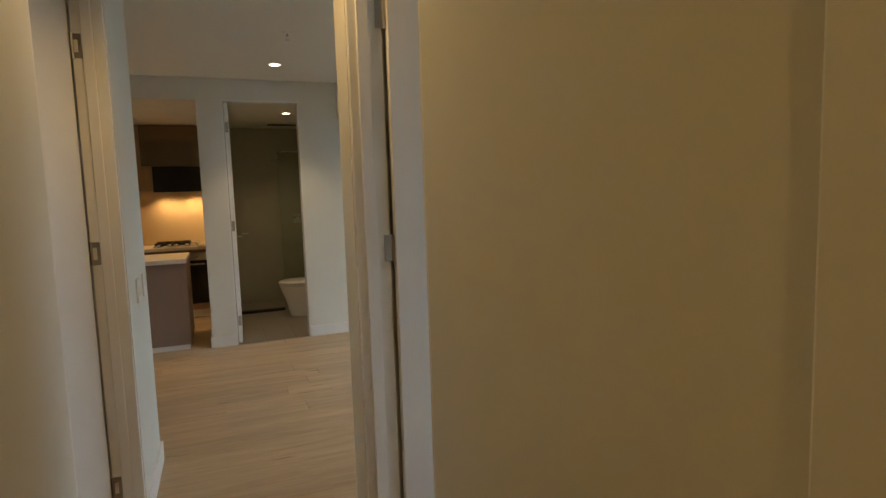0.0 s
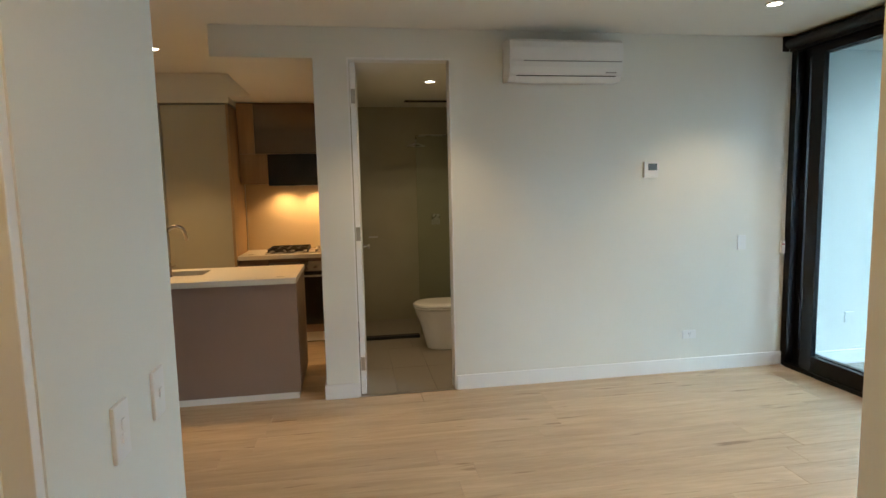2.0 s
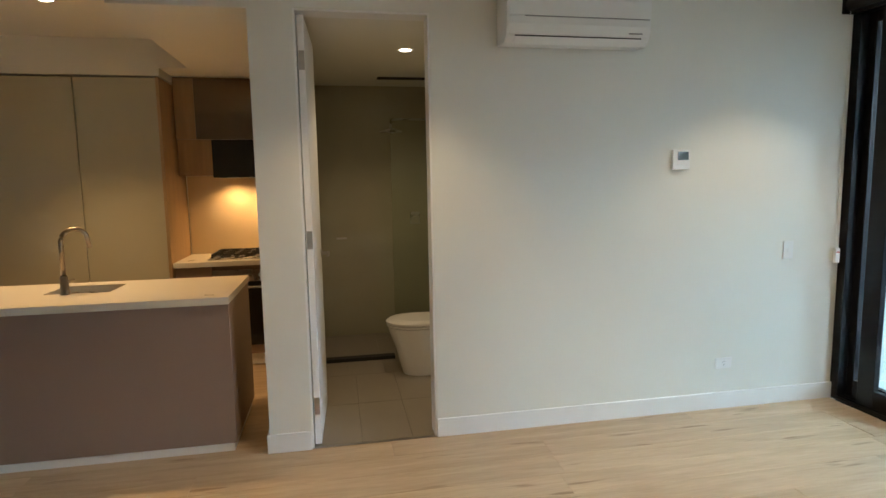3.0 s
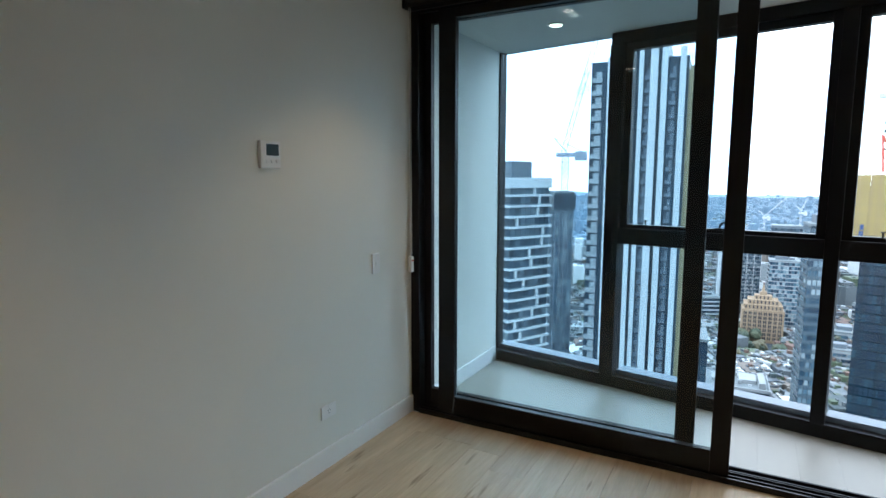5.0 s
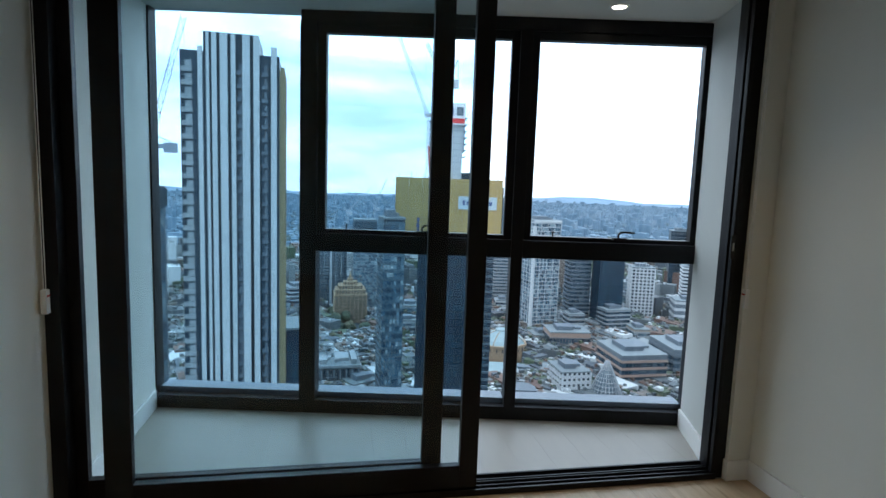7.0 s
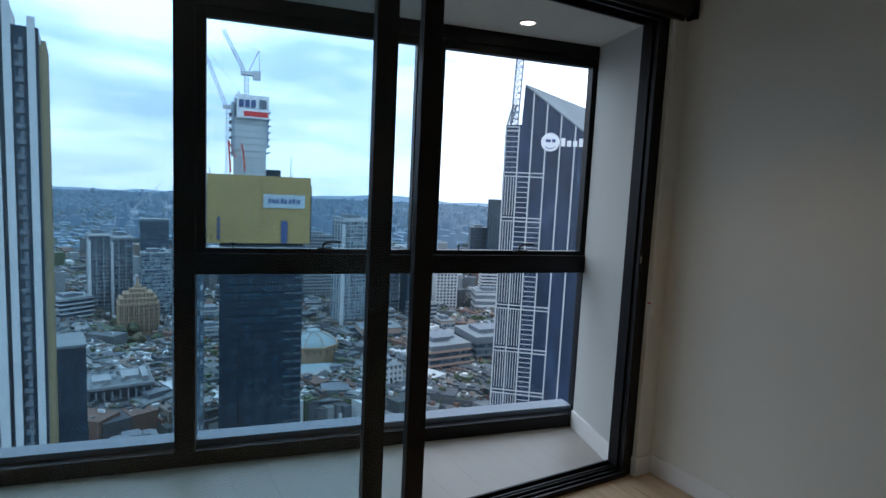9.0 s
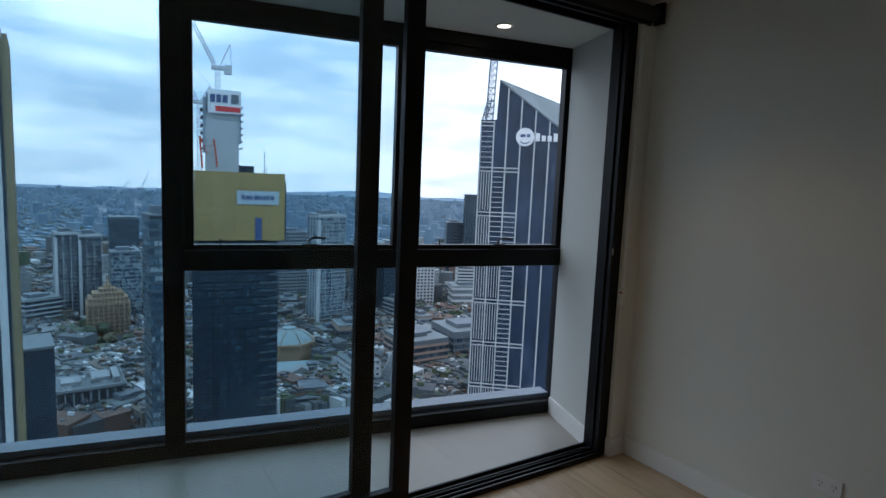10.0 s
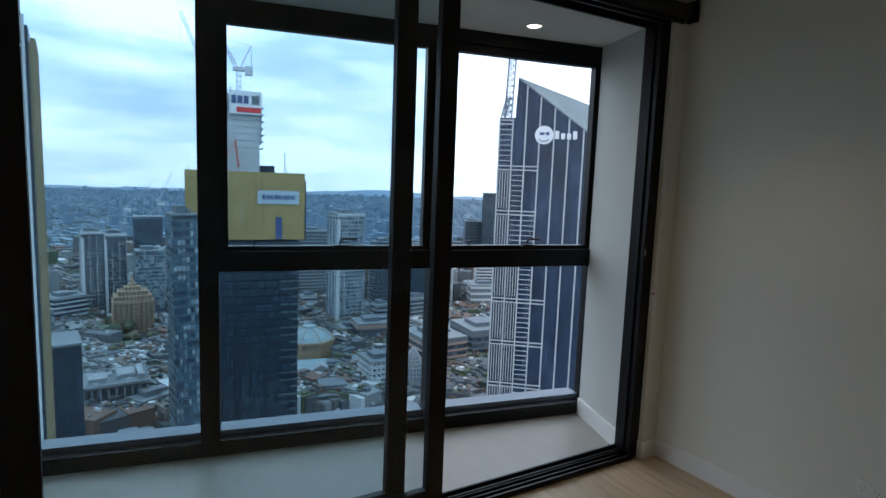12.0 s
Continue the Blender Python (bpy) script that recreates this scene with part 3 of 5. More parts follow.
door_frame_2 = thing("door_frame_2", pose(0.02, 0.07, 0), "white painted timber frame of the bedroom doorway", "door frame", kind="structure")
part("jamb", boxes((-3.122, -2.996, -3.99, -3.965, 0, 2.42), (-3.092, -3.046, -4.003, -3.99, 0, 2.40), bevel=0.003), M_TRIM, door_frame_2)
part("jamb", boxes((-3.122, -2.996, -4.76, -4.735, 0, 2.42), (-3.092, -3.046, -4.735, -4.722, 0, 2.40), bevel=0.003), M_TRIM, door_frame_2)
part("head", boxes((-3.122, -2.996, -4.735, -3.99, 2.395, 2.42), bevel=0.003), M_TRIM, door_frame_2)
door_2 = thing("door_2", pose(-2.96, -3.909, 0, 0, 0, -1), "flush white bedroom door standing wide open", "door", kind="structure")
leaf_2 = part("leaf", boxes((0.0, 0.80, -0.038, 0.0, 0.012, 2.385), bevel=0.002), M_DOOR, door_2)
lever(leaf_2, pose(0.735, -0.038, 1.05))
for hz in (0.20, 1.268, 2.12):
    hinge(leaf_2, -0.006, -0.016, hz, 0)

door_frame_3 = thing("door_frame_3", pose(0.015, 0.1, 0), "white painted frame and closed door in the corridor", "door frame", kind="structure")
part("architrave", boxes((-3.138, -3.12, -5.83, -5.76, 0, 2.46), bevel=0.003), M_TRIM, door_frame_3)
part("architrave", boxes((-3.138, -3.12, -6.72, -6.65, 0, 2.46), bevel=0.003), M_TRIM, door_frame_3)
part("leaf", boxes((-3.128, -3.12, -6.65, -5.83, 0.01, 2.40), bevel=0.002), M_DOOR, door_frame_3)


def plate(name, label, m, w, h, rockers=1, sockets=0):
    """A slim wall plate: rounded body, rockers or socket slots; faces -y."""
    ob = thing(name, m, label, "wall plate", "wall plates")
    part("body", boxes((-w / 2, w / 2, -0.009, 0.0, -h / 2, h / 2), bevel=0.003), M_PLASTIC, ob)
    for i in range(rockers):
        z = (i - (rockers - 1) / 2) * 0.03
        part("rocker", boxes((-0.008, 0.008, -0.0125, -0.009, z - 0.011, z + 0.011), bevel=0.0015), M_PLASTIC, ob)
    for i in range(sockets):
        x = (i - (sockets - 1) / 2) * 0.056
        bm = bmesh.new()
        for dx, dz, a in ((-0.008, 0.006, 30), (0.008, 0.006, -30), (0.0, -0.010, 0)):
            mm = Matrix.Translation((x + dx, -0.0093, dz)) @ Matrix.Rotation(radians(a), 4, "Y") @ Matrix.Diagonal((0.0022, 0.001, 0.008, 1))
            bmesh.ops.create_cube(bm, size=1.0, matrix=mm)
        part("socket_slot", bm, M_DARK_SLOT, ob, "dark socket slots")
        part("rocker", boxes((x - 0.006, x + 0.006, -0.0125, -0.009, 0.016, 0.028), bevel=0.001), M_PLASTIC, ob)
    return ob


plate("light_switch", "white light switch plate on the corridor wall", pose(-3.965, -2.89, 1.04, 0, 0, 90), 0.072, 0.116, 2)
plate("light_switch", "white blank switch plate on the corridor wall", pose(-3.965, -2.667, 1.04, 0, 0, 90), 0.072, 0.116, 1)
plate("light_switch", "white light switch plate beside the sliding door", pose(-0.41, 0.0, 1.03), 0.072, 0.116, 1)
plate("power_outlet", "white double power outlet low on the wall", pose(-0.85, 0.0, 0.305), 0.115, 0.07, 0, 1)
plate("power_outlet", "white double power outlet above the skirting", pose(-1.155, -3.35, 0.332, 0, 0, 180), 0.118, 0.074, 0, 2)
plate("power_outlet", "white weatherproof outlet on the balcony wall", pose(0.62, 0.0, 0.36), 0.09, 0.09, 0, 1)

# ---- living room ----
downlight(-3.03, -0.71, H_CEIL)
downlight(-0.785, -0.736, H_CEIL)
downlight(-4.944, 0.70, H_CEIL)
sprinkler = thing("fire_sprinkler", pose(-3.037, -1.738, H_CEIL), "small metal fire sprinkler head on the ceiling", "sprinkler")
part("cover_ring", lathe(bmesh.new(), [(0.032, 0.0), (0.032, -0.004), (0.015, -0.009), (0.012, -0.009)]), M_TRIM, sprinkler, smooth=True)
bm = rod(bmesh.new(), (0, 0, -0.008), (0, 0, -0.03), 0.008, seg=10)
for s in (-1, 1):
    tube(bm, [(0.008 * s, 0, -0.028), (0.013 * s, 0, -0.038), (0.003 * s, 0, -0.052)], 0.002, 6)
lathe(bm, [(0.003, -0.050), (0.018, -0.052), (0.018, -0.0535), (0.003, -0.055)], 14)
part("sprinkler_head", bm, M_CHROME, sprinkler, "bare metal sprinkler")

ac = thing("air_conditioner", pose(-2.365, 0.0, 2.25), "white wall-mounted split air conditioner", "air conditioner")
W_AC = 0.835


def profiled(outline, x0, x1):
    """A solid with a side outline of (y, z), run along x."""
    bm = bmesh.new()
    lo = [bm.verts.new((x0, y, z)) for y, z in outline]
    hi = [bm.verts.new((x1, y, z)) for y, z in outline]
    n = len(lo)
    for k in range(n):
        bm.faces.new((lo[k], lo[(k + 1) % n], hi[(k + 1) % n], hi[k]))
    bm.faces.new(lo[::-1])
    bm.faces.new(hi)
    return bm


part("body", profiled([(0, 0.01), (-0.13, 0.0), (-0.165, 0.03), (-0.185, 0.075), (-0.19, 0.22), (-0.18, 0.262), (-0.15, 0.285), (0, 0.29)], 0, W_AC), M_PLASTIC, ac)
part("front_panel", profiled([(-0.186, 0.133), (-0.194, 0.135), (-0.1945, 0.222), (-0.186, 0.25), (-0.18, 0.25)], 0.012, W_AC - 0.012), M_PLASTIC, ac, "white glossy front panel")
part("lower_panel", profiled([(-0.167, 0.036), (-0.176, 0.038), (-0.1935, 0.09), (-0.194, 0.126), (-0.186, 0.129)], 0.012, W_AC - 0.012), M_PLASTIC, ac)
part("louvre", profiled([(-0.13, -0.003), (-0.158, 0.015), (-0.172, 0.029), (-0.166, 0.03), (-0.15, 0.018), (-0.128, 0.002)], 0.05, W_AC - 0.05), M_PLASTIC, ac, "closed white air louvre")
part("slot", boxes((0.05, W_AC - 0.05, -0.1715, -0.155, 0.0305, 0.0355)), M_DARK_SLOT, ac, "dark air slot")
part("slot", boxes((0.10, W_AC - 0.012, -0.1925, -0.18, 0.128, 0.1335)), M_GREY_PLASTIC, ac, "grey panel joint")
part("slot", boxes((0.03, W_AC - 0.03, -0.178, -0.165, 0.2565, 0.262)), M_GREY_PLASTIC, ac, "grey intake joint")
part("badge", boxes((W_AC - 0.13, W_AC - 0.05, -0.1865, -0.181, 0.052, 0.059)), M_GREY_PLASTIC, ac, "small grey maker's badge bar")

thermo = thing("thermostat", pose(-1.205, 0.0, 1.62), "white wall controller with a dark display", "thermostat")
part("body", boxes((-0.058, 0.058, -0.018, 0.0, -0.06, 0.06), bevel=0.004), M_PLASTIC, thermo)
part("display", boxes((-0.026, 0.046, -0.0195, -0.018, -0.004, 0.046)), M_SCREEN, thermo, "dark grey-green display")
for kx in (-0.02, 0.01, 0.04):
    part("button", boxes((kx - 0.011, kx + 0.011, -0.021, -0.018, -0.036, -0.024), bevel=0.001), M_PLASTIC, thermo)

# ---- kitchen ----
island = thing("kitchen_island", pose(-4.9, 0.43, 0), "kitchen island with taupe panels and white kickboard", "kitchen island")
part("front_panel", boxes((-1.2, 0.998, -0.36, -0.34, 0.05, 0.86), bevel=0.002), M_TAUPE, island, "taupe laminate panel")
part("side_panel", boxes((0.978, 0.998, -0.34, 0.37, 0.05, 0.86), bevel=0.002), M_TAUPE, island, "taupe laminate panel")
part("carcass", boxes((-1.2, 0.978, -0.34, 0.35, 0.05, 0.68)), M_TAUPE, island)
part("kickboard", boxes((-1.2, 0.985, -0.352, 0.34, 0.0, 0.05)), M_TRIM, island, "white kickboard")
top = thing("worktop", pose(-4.9, 0.43, 0.86), "pale stone island worktop with an undermounted sink", "worktop")
part("slab", boxes((-1.2, -0.08, -0.385, 0.39, 0, 0.04), (0.28, 1.003, -0.385, 0.39, 0, 0.04), (-0.08, 0.28, -0.385, -0.02, 0, 0.04), (-0.08, 0.28, 0.26, 0.39, 0, 0.04)), M_STONE, top)
sink = thing("sink", pose(-4.80, 0.55, 0.86), "brushed steel undermounted sink bowl", "sink")
part("bowl", boxes((-0.18, 0.18, -0.14, 0.14, -0.17, -0.16), (-0.19, -0.18, -0.14, 0.14, -0.17, -0.001), (0.18, 0.19, -0.14, 0.14, -0.17, -0.001),
     (-0.18, 0.18, -0.15, -0.14, -0.17, -0.001), (-0.18, 0.18, 0.14, 0.15, -0.17, -0.001)), M_CHROME, sink)
part("drain", lathe(bmesh.new(), [(0.04, -0.159), (0.04, -0.156), (0.02, -0.157)]), M_CHROME, sink, smooth=True)
tap = thing("kitchen_tap", pose(-4.855, 0.40, 0.90), "bronze-toned brushed gooseneck kitchen mixer tap", "tap")
part("base", lathe(bmesh.new(), [(0.026, 0.0), (0.026, 0.008), (0.022, 0.012), (0.022, 0.10), (0.014, 0.11)]), M_TAP, tap, smooth=True)
arc = [(0, 0, 0.10), (0, 0, 0.30)] + [(0.062 - 0.062 * math.cos(a), 0.03 - 0.03 * math.cos(a), 0.30 + 0.075 * math.sin(a)) for a in [math.pi * k / 12 for k in range(1, 11)]]
part("spout", tube(bmesh.new(), arc + [(0.127, 0.062, 0.262)], 0.0135, 14), M_TAP, tap, smooth=True)
part("lever", rod(bmesh.new(), (0.015, 0, 0.07), (0.055, 0.0, 0.085), 0.007, 0.005), M_TAP, tap)

for i, (a, b) in enumerate(((-6.395, -5.867), (-5.861, -5.207), (-5.201, -4.622))):
    tall = thing("tall_cabinet", pose((a + b) / 2, 1.62, 0), "full-height cream pantry cabinet with a handleless door", "cabinet", "tall kitchen cabinets")
    w = (b - a) / 2
    part("carcass", boxes((-w, w, 0.022, 0.63, 0.1, 2.345)), M_CREAM, tall)
    part("door", boxes((-w + 0.002, w - 0.002, 0.0, 0.02, 0.1, 2.345), bevel=0.0015), M_CREAM, tall, "cream lacquered door")
    part("kickboard", boxes((-w, w, 0.05, 0.07, 0.0, 0.1)), M_TRIM, tall)
end_panel = solid("end_panel", boxes((-4.622, -4.600, 1.618, 2.25, 0.0, 2.35), bevel=0.001), M_TIMBER, "timber veneer end panel of the tall cabinets", "panel")
counter = thing("worktop", pose(-4.15, 1.94, 0.86), "pale stone worktop below the splashback", "worktop")
part("slab", boxes((-0.44, 0.44, -0.32, 0.295, 0, 0.04), bevel=0.002), M_STONE, counter)
base = thing("base_cabinet", pose(-4.45, 1.66, 0), "taupe drawer unit beside the oven", "cabinet")
part("carcass", boxes((-0.139, 0.139, 0.022, 0.58, 0.1, 0.86)), M_TAUPE, base)
for k in range(3):
    part("drawer_front", boxes((-0.138, 0.138, 0.0, 0.02, 0.102 + k * 0.252, 0.35 + k * 0.252), bevel=0.0015), M_TAUPE, base)
oven = thing("oven", pose(-4.01, 1.66, 0), "black glass built-in oven with a steel handle", "oven")
part("housing", boxes((-0.298, 0.298, 0.022, 0.58, 0.1, 0.86)), M_TAUPE, oven)
part("door", boxes((-0.297, 0.297, 0.0, 0.021, 0.18, 0.72), bevel=0.003), M_HOOD, oven, "black glass door")
part("control_panel", boxes((-0.297, 0.297, 0.0, 0.021, 0.725, 0.82), bevel=0.002), M_CHROME, oven)
part("handle", rod(rod(rod(bmesh.new(), (-0.24, -0.045, 0.68), (0.24, -0.045, 0.68), 0.009), (-0.22, -0.045, 0.68), (-0.22, 0, 0.68), 0.006), (0.22, -0.045, 0.68), (0.22, 0, 0.68), 0.006), M_CHROME, oven)
part("kickboard", boxes((-0.298, 0.298, 0.05, 0.07, 0.0, 0.1)), M_TRIM, oven)
cook = thing("gas_cooktop", pose(-4.05, 1.95, 0.90), "stainless steel gas cooktop with black iron trivets", "cooktop")
part("tray", boxes((-0.30, 0.30, -0.24, 0.24, 0.0, 0.012), bevel=0.004), M_CHROME, cook)
for bx, by in ((-0.18, -0.1), (0.02, -0.1), (-0.18, 0.12), (0.02, 0.12)):
    part("burner", lathe(bmesh.new(), [(0.045, 0.012), (0.045, 0.022), (0.032, 0.026), (0.032, 0.034), (0.02, 0.036)], 20, centre=(bx, by)), M_IRON, cook, smooth=True)
    bm = bmesh.new()
    for a in range(4):
        cx, cy = math.cos(a * math.pi / 2), math.sin(a * math.pi / 2)
        box(bm, bx + min(0.02 * cx, 0.092 * cx) - 0.005, bx + max(0.02 * cx, 0.092 * cx) + 0.005, by + min(0.02 * cy, 0.092 * cy) - 0.005, by + max(0.02 * cy, 0.092 * cy) + 0.005, 0.036, 0.048)
    for sx in (-1, 1):
        box(bm, bx + sx * 0.092 - 0.005, bx + sx * 0.092 + 0.005, by - 0.097, by + 0.097, 0.012, 0.046)
        box(bm, bx - 0.097, bx + 0.097, by + sx * 0.092 - 0.005, by + sx * 0.092 + 0.005, 0.034, 0.046)
    part("trivet", bm, M_IRON, cook, "black cast iron trivet")
for k in range(4):
    part("knob", lathe(bmesh.new(), [(0.019, 0.012), (0.017, 0.034), (0.012, 0.036)], 16, centre=(0.20, -0.15 + k * 0.09)), M_CHROME, cook, smooth=True)
solid("splashback", boxes((-4.588, -3.712, 2.238, 2.25, 0.902, 1.60)), M_SPLASH, "warm beige glass splashback lit from the hood", "splashback")
hood = thing("range_hood", pose(-4.01, 2.25, 1.58), "dark glass range hood under the overhead cabinet", "range hood")
part("body", boxes((-0.298, 0.298, -0.30, -0.013, 0.0, 0.32), bevel=0.003), M_HOOD, hood)
part("filter", boxes((-0.26, 0.26, -0.27, -0.23, -0.004, 0.0), (-0.26, 0.26, -0.21, -0.17, -0.004, 0.0)), M_CHROME, hood)
over = thing("overhead_cabinet", pose(-4.15, 2.25, 1.905), "overhead cabinet with bronze mirror doors", "cabinet")
part("carcass", boxes((-0.438, 0.438, -0.27, -0.002, 0, 0.51)), M_TIMBER, over)
part("door", boxes((-0.276, 0.436, -0.29, -0.272, 0.002, 0.50), bevel=0.001), M_MIRROR, over, "bronze mirrored door")
part("door", boxes((-0.437, -0.279, -0.29, -0.272, 0.002, 0.50), bevel=0.001), M_TIMBER, over, "timber veneer filler door")
under = solid("cabinet_filler", boxes((-4.588, -4.312, 1.99, 2.236, 1.602, 1.903)), M_TIMBER, "timber veneer cabinet beside the range hood", "cabinet")

# ---- bathroom ----
bath_floor = solid("floor_bathroom", boxes((-3.52, -2.22, 0.0, 2.45, -0.0135, -0.010)), M_GROUT, "grey stone tiled bathroom floor", "floor", "structure")
solid("trim_threshold", boxes((-3.48, -2.75, -0.004, 0.02, -0.012, 0.001)), M_NICKEL, "thin metal threshold strip", "trim", "structure")
bt = solid("wall_bath_tiles", boxes((-3.52, -2.22, 2.438, 2.45, -0.01, 2.44), (-2.232, -2.22, 0.12, 2.438, -0.01, 2.44), (-3.52, -3.508, 0.12, 2.438, -0.01, 2.44)), M_TILE_WALL,
           "beige stone-look wall tiles of the bathroom", "wall", "structure")
door_frame_4 = thing("door_frame_4", pose(0, 0, 0), "thin white frame of the bathroom doorway", "door frame", kind="structure")
part("jamb", boxes((-3.48, -3.468, 0.004, 0.12, 0, 2.43)), M_TRIM, door_frame_4)
part("jamb", boxes((-2.762, -2.75, 0.004, 0.12, 0, 2.43)), M_TRIM, door_frame_4)
part("head", boxes((-3.468, -2.762, 0.004, 0.12, 2.418, 2.43)), M_TRIM, door_frame_4)
door_3 = thing("door_3", pose(-3.462, 0.03, 0, 0, 0, -2.0), "flush white bathroom door standing wide open", "door", kind="structure")
part("leaf", boxes((0.0, 0.036, 0.0, 0.70, 0.012, 2.405), bevel=0.002), M_DOOR, door_3)
lever(door_3, pose(0.036, 0.64, 1.05, 0, 0, 90))
for hz in (0.24, 1.20, 2.17):
    ob = part("hinge", boxes((0.004, 0.034, -0.002, 0.002, -0.05, 0.05), bevel=0.0008), M_NICKEL, door_3, "satin nickel hinge leaf")
    ob.location = (0.0, 0.0, hz)

toilet = thing("toilet", pose(-2.232, 1.20, 0) @ Matrix.Diagonal((1.06, 1.05, 1.02, 1)), "white ceramic back-to-wall toilet with a closed lid", "toilet")


def d_shape(length, half, back=0.0, n=14):
    """A rounded front and straight sides, out from the wall towards -x."""
    pts = [(back, -half), (back, half)]
    r = half
    for k in range(n + 1):
        a = math.pi / 2 + math.pi * k / n
        pts.append((-(length - r * 1.15) + r * 1.15 * math.cos(a), r * math.sin(a)))
    return pts


def loft(levels):
    bm = bmesh.new()
    rings = [[bm.verts.new((x, y, z)) for x, y in o] for o, z in levels]
    for a, b in zip(rings, rings[1:]):
        for k in range(len(a)):
            bm.faces.new((a[k], a[(k + 1) % len(a)], b[(k + 1) % len(b)], b[k]))
    bm.faces.new(rings[0][::-1])
    bm.faces.new(rings[-1])
    return bm


part("pan", loft([(d_shape(0.55, 0.125), 0.0), (d_shape(0.56, 0.13), 0.03), (d_shape(0.60, 0.155), 0.2), (d_shape(0.65, 0.178), 0.34), (d_shape(0.655, 0.18), 0.375)]), M_CERAMIC, toilet, smooth=False)
part("seat", loft([(d_shape(0.655, 0.178), 0.379), (d_shape(0.665, 0.184), 0.383), (d_shape(0.665, 0.184), 0.394), (d_shape(0.66, 0.18), 0.397)]), M_CERAMIC, toilet)
part("lid", loft([(d_shape(0.655, 0.18), 0.401), (d_shape(0.668, 0.186), 0.405), (d_shape(0.668, 0.186), 0.42), (d_shape(0.65, 0.175), 0.432), (d_shape(0.58, 0.14), 0.438)]), M_CERAMIC, toilet)
solid("shower_drain", boxes((-3.46, -2.84, 1.56, 1.64, -0.009, 0.03), bevel=0.002), M_DARK_SLOT, "dark strip drain at the shower edge", "drain")
screen = thing("shower_screen", pose(-2.82, 1.66, 0), "clear frameless glass shower screen", "shower screen")
g = part("pane", boxes((0.0, 0.587, -0.005, 0.005, 0.0, 2.05)), M_SHOWER, screen)
part("edge_strip", boxes((-0.002, 0.0, -0.005, 0.005, 0.0, 2.05)), M_SHOWER, screen)
shower = thing("wall_shower", pose(-2.232, 2.0, 2.08), "chrome overhead shower on a wall arm", "shower")
part("arm", tube(bmesh.new(), [(0, 0, 0), (-0.50, 0, 0), (-0.535, 0, -0.01), (-0.55, 0, -0.04), (-0.55, 0, -0.10)], 0.010, 10), M_CHROME, shower, smooth=True)
part("rose", lathe(bmesh.new(), [(0.012, -0.08), (0.09, -0.105), (0.10, -0.11), (0.10, -0.115), (0.03, -0.116)], 24, centre=(-0.55, 0)), M_CHROME, shower, smooth=True)
part("flange", rod(bmesh.new(), (0.0, 0, 0), (-0.012, 0, 0), 0.03, seg=18), M_CHROME, shower)
mixer = thing("shower_mixer", pose(-2.52, 2.438, 1.16), "chrome shower mixer on the tiled wall", "mixer")
part("plate", boxes((-0.05, 0.05, -0.008, 0.0, -0.06, 0.06), bevel=0.003), M_CHROME, mixer)
part("lever", rod(bmesh.new(), (0, -0.008, 0), (0, -0.05, 0), 0.018), M_CHROME, mixer)
robe = thing("towel_hook", pose(-3.25, 2.438, 0.98), "small chrome hook rail on the tiled wall", "hook")
part("bar", boxes((-0.05, 0.05, -0.03, -0.02, -0.008, 0.008), (-0.045, -0.035, -0.02, 0.0, -0.006, 0.006), (0.035, 0.045, -0.02, 0.0, -0.006, 0.006)), M_CHROME, robe)
vent = thing("ceiling_vent", pose(-2.63, 2.0, 2.44), "black linear ceiling exhaust slot", "vent")
part("frame", boxes((-0.26, 0.26, -0.05, 0.05, -0.006, 0.0), bevel=0.001), M_DARK_SLOT, vent)
for k in (-0.03, -0.01, 0.01, 0.03):
    part("slat", boxes((-0.25, 0.25, k - 0.004, k + 0.004, -0.009, -0.006)), M_BLACK_SATIN, vent)
downlight(-2.77, 0.91, 2.44)

# ---- the city below ----
STREET = -125.0
# city greys lean blue: some distance haze is put into the base colours
M_ASPH = mottled("city_ground", (0.03, 0.045, 0.055), 0.9, var=0.5, scale=0.008, fine=0.12, bump=0.0)
M_CONC = mottled("pale_concrete", (0.21, 0.235, 0.25), 0.8, var=0.15, scale=0.12, fine=2.0, bump=0.0)
M_RIB = mottled("white_ribs", (0.37, 0.40, 0.415), 0.6, var=0.06, scale=0.1, fine=1.0, bump=0.0)
# upright streaks: reflections put into the colour of the next two glasses
M_DKGL = mottled("dark_blue_glass", (0.010, 0.024, 0.038), 0.32, spec=0.3, var=0.6, scale=0.16, fine=0.9, bump=0.0, stretch=(1, 1, 0.12))
M_WRAPGL = mottled("dark_teal_glass", (0.007, 0.019, 0.028), 0.35, spec=0.12, var=0.7, scale=0.25, fine=1.2, bump=0.0, stretch=(1, 1, 0.08))
M_NAVY = mottled("navy_curtain_glass", (0.016, 0.03, 0.06), 0.25, spec=0.3, var=0.5, scale=0.12, fine=0.7, bump=0.0, stretch=(1, 1, 0.3))
M_GRGL = mottled("grey_blue_glass", (0.04, 0.068, 0.09), 0.3, var=0.4, scale=0.1, fine=0.9, bump=0.0)
M_GREY = mottled("grey_cladding", (0.085, 0.11, 0.135), 0.6, var=0.15, scale=0.1, fine=1.0, bump=0.0)
M_GOLD = mottled("bronze_panels", (0.22, 0.185, 0.105), 0.5, var=0.15, scale=0.1, fine=1.0, bump=0.0)
M_WRAP = mottled("yellow_formwork_wrap", (0.27, 0.205, 0.075), 0.7, var=0.18, scale=0.07, fine=0.9, bump=0.0)
M_SAND = mottled("sandstone", (0.24, 0.18, 0.12), 0.8, var=0.15, scale=0.15, fine=1.2, bump=0.0)
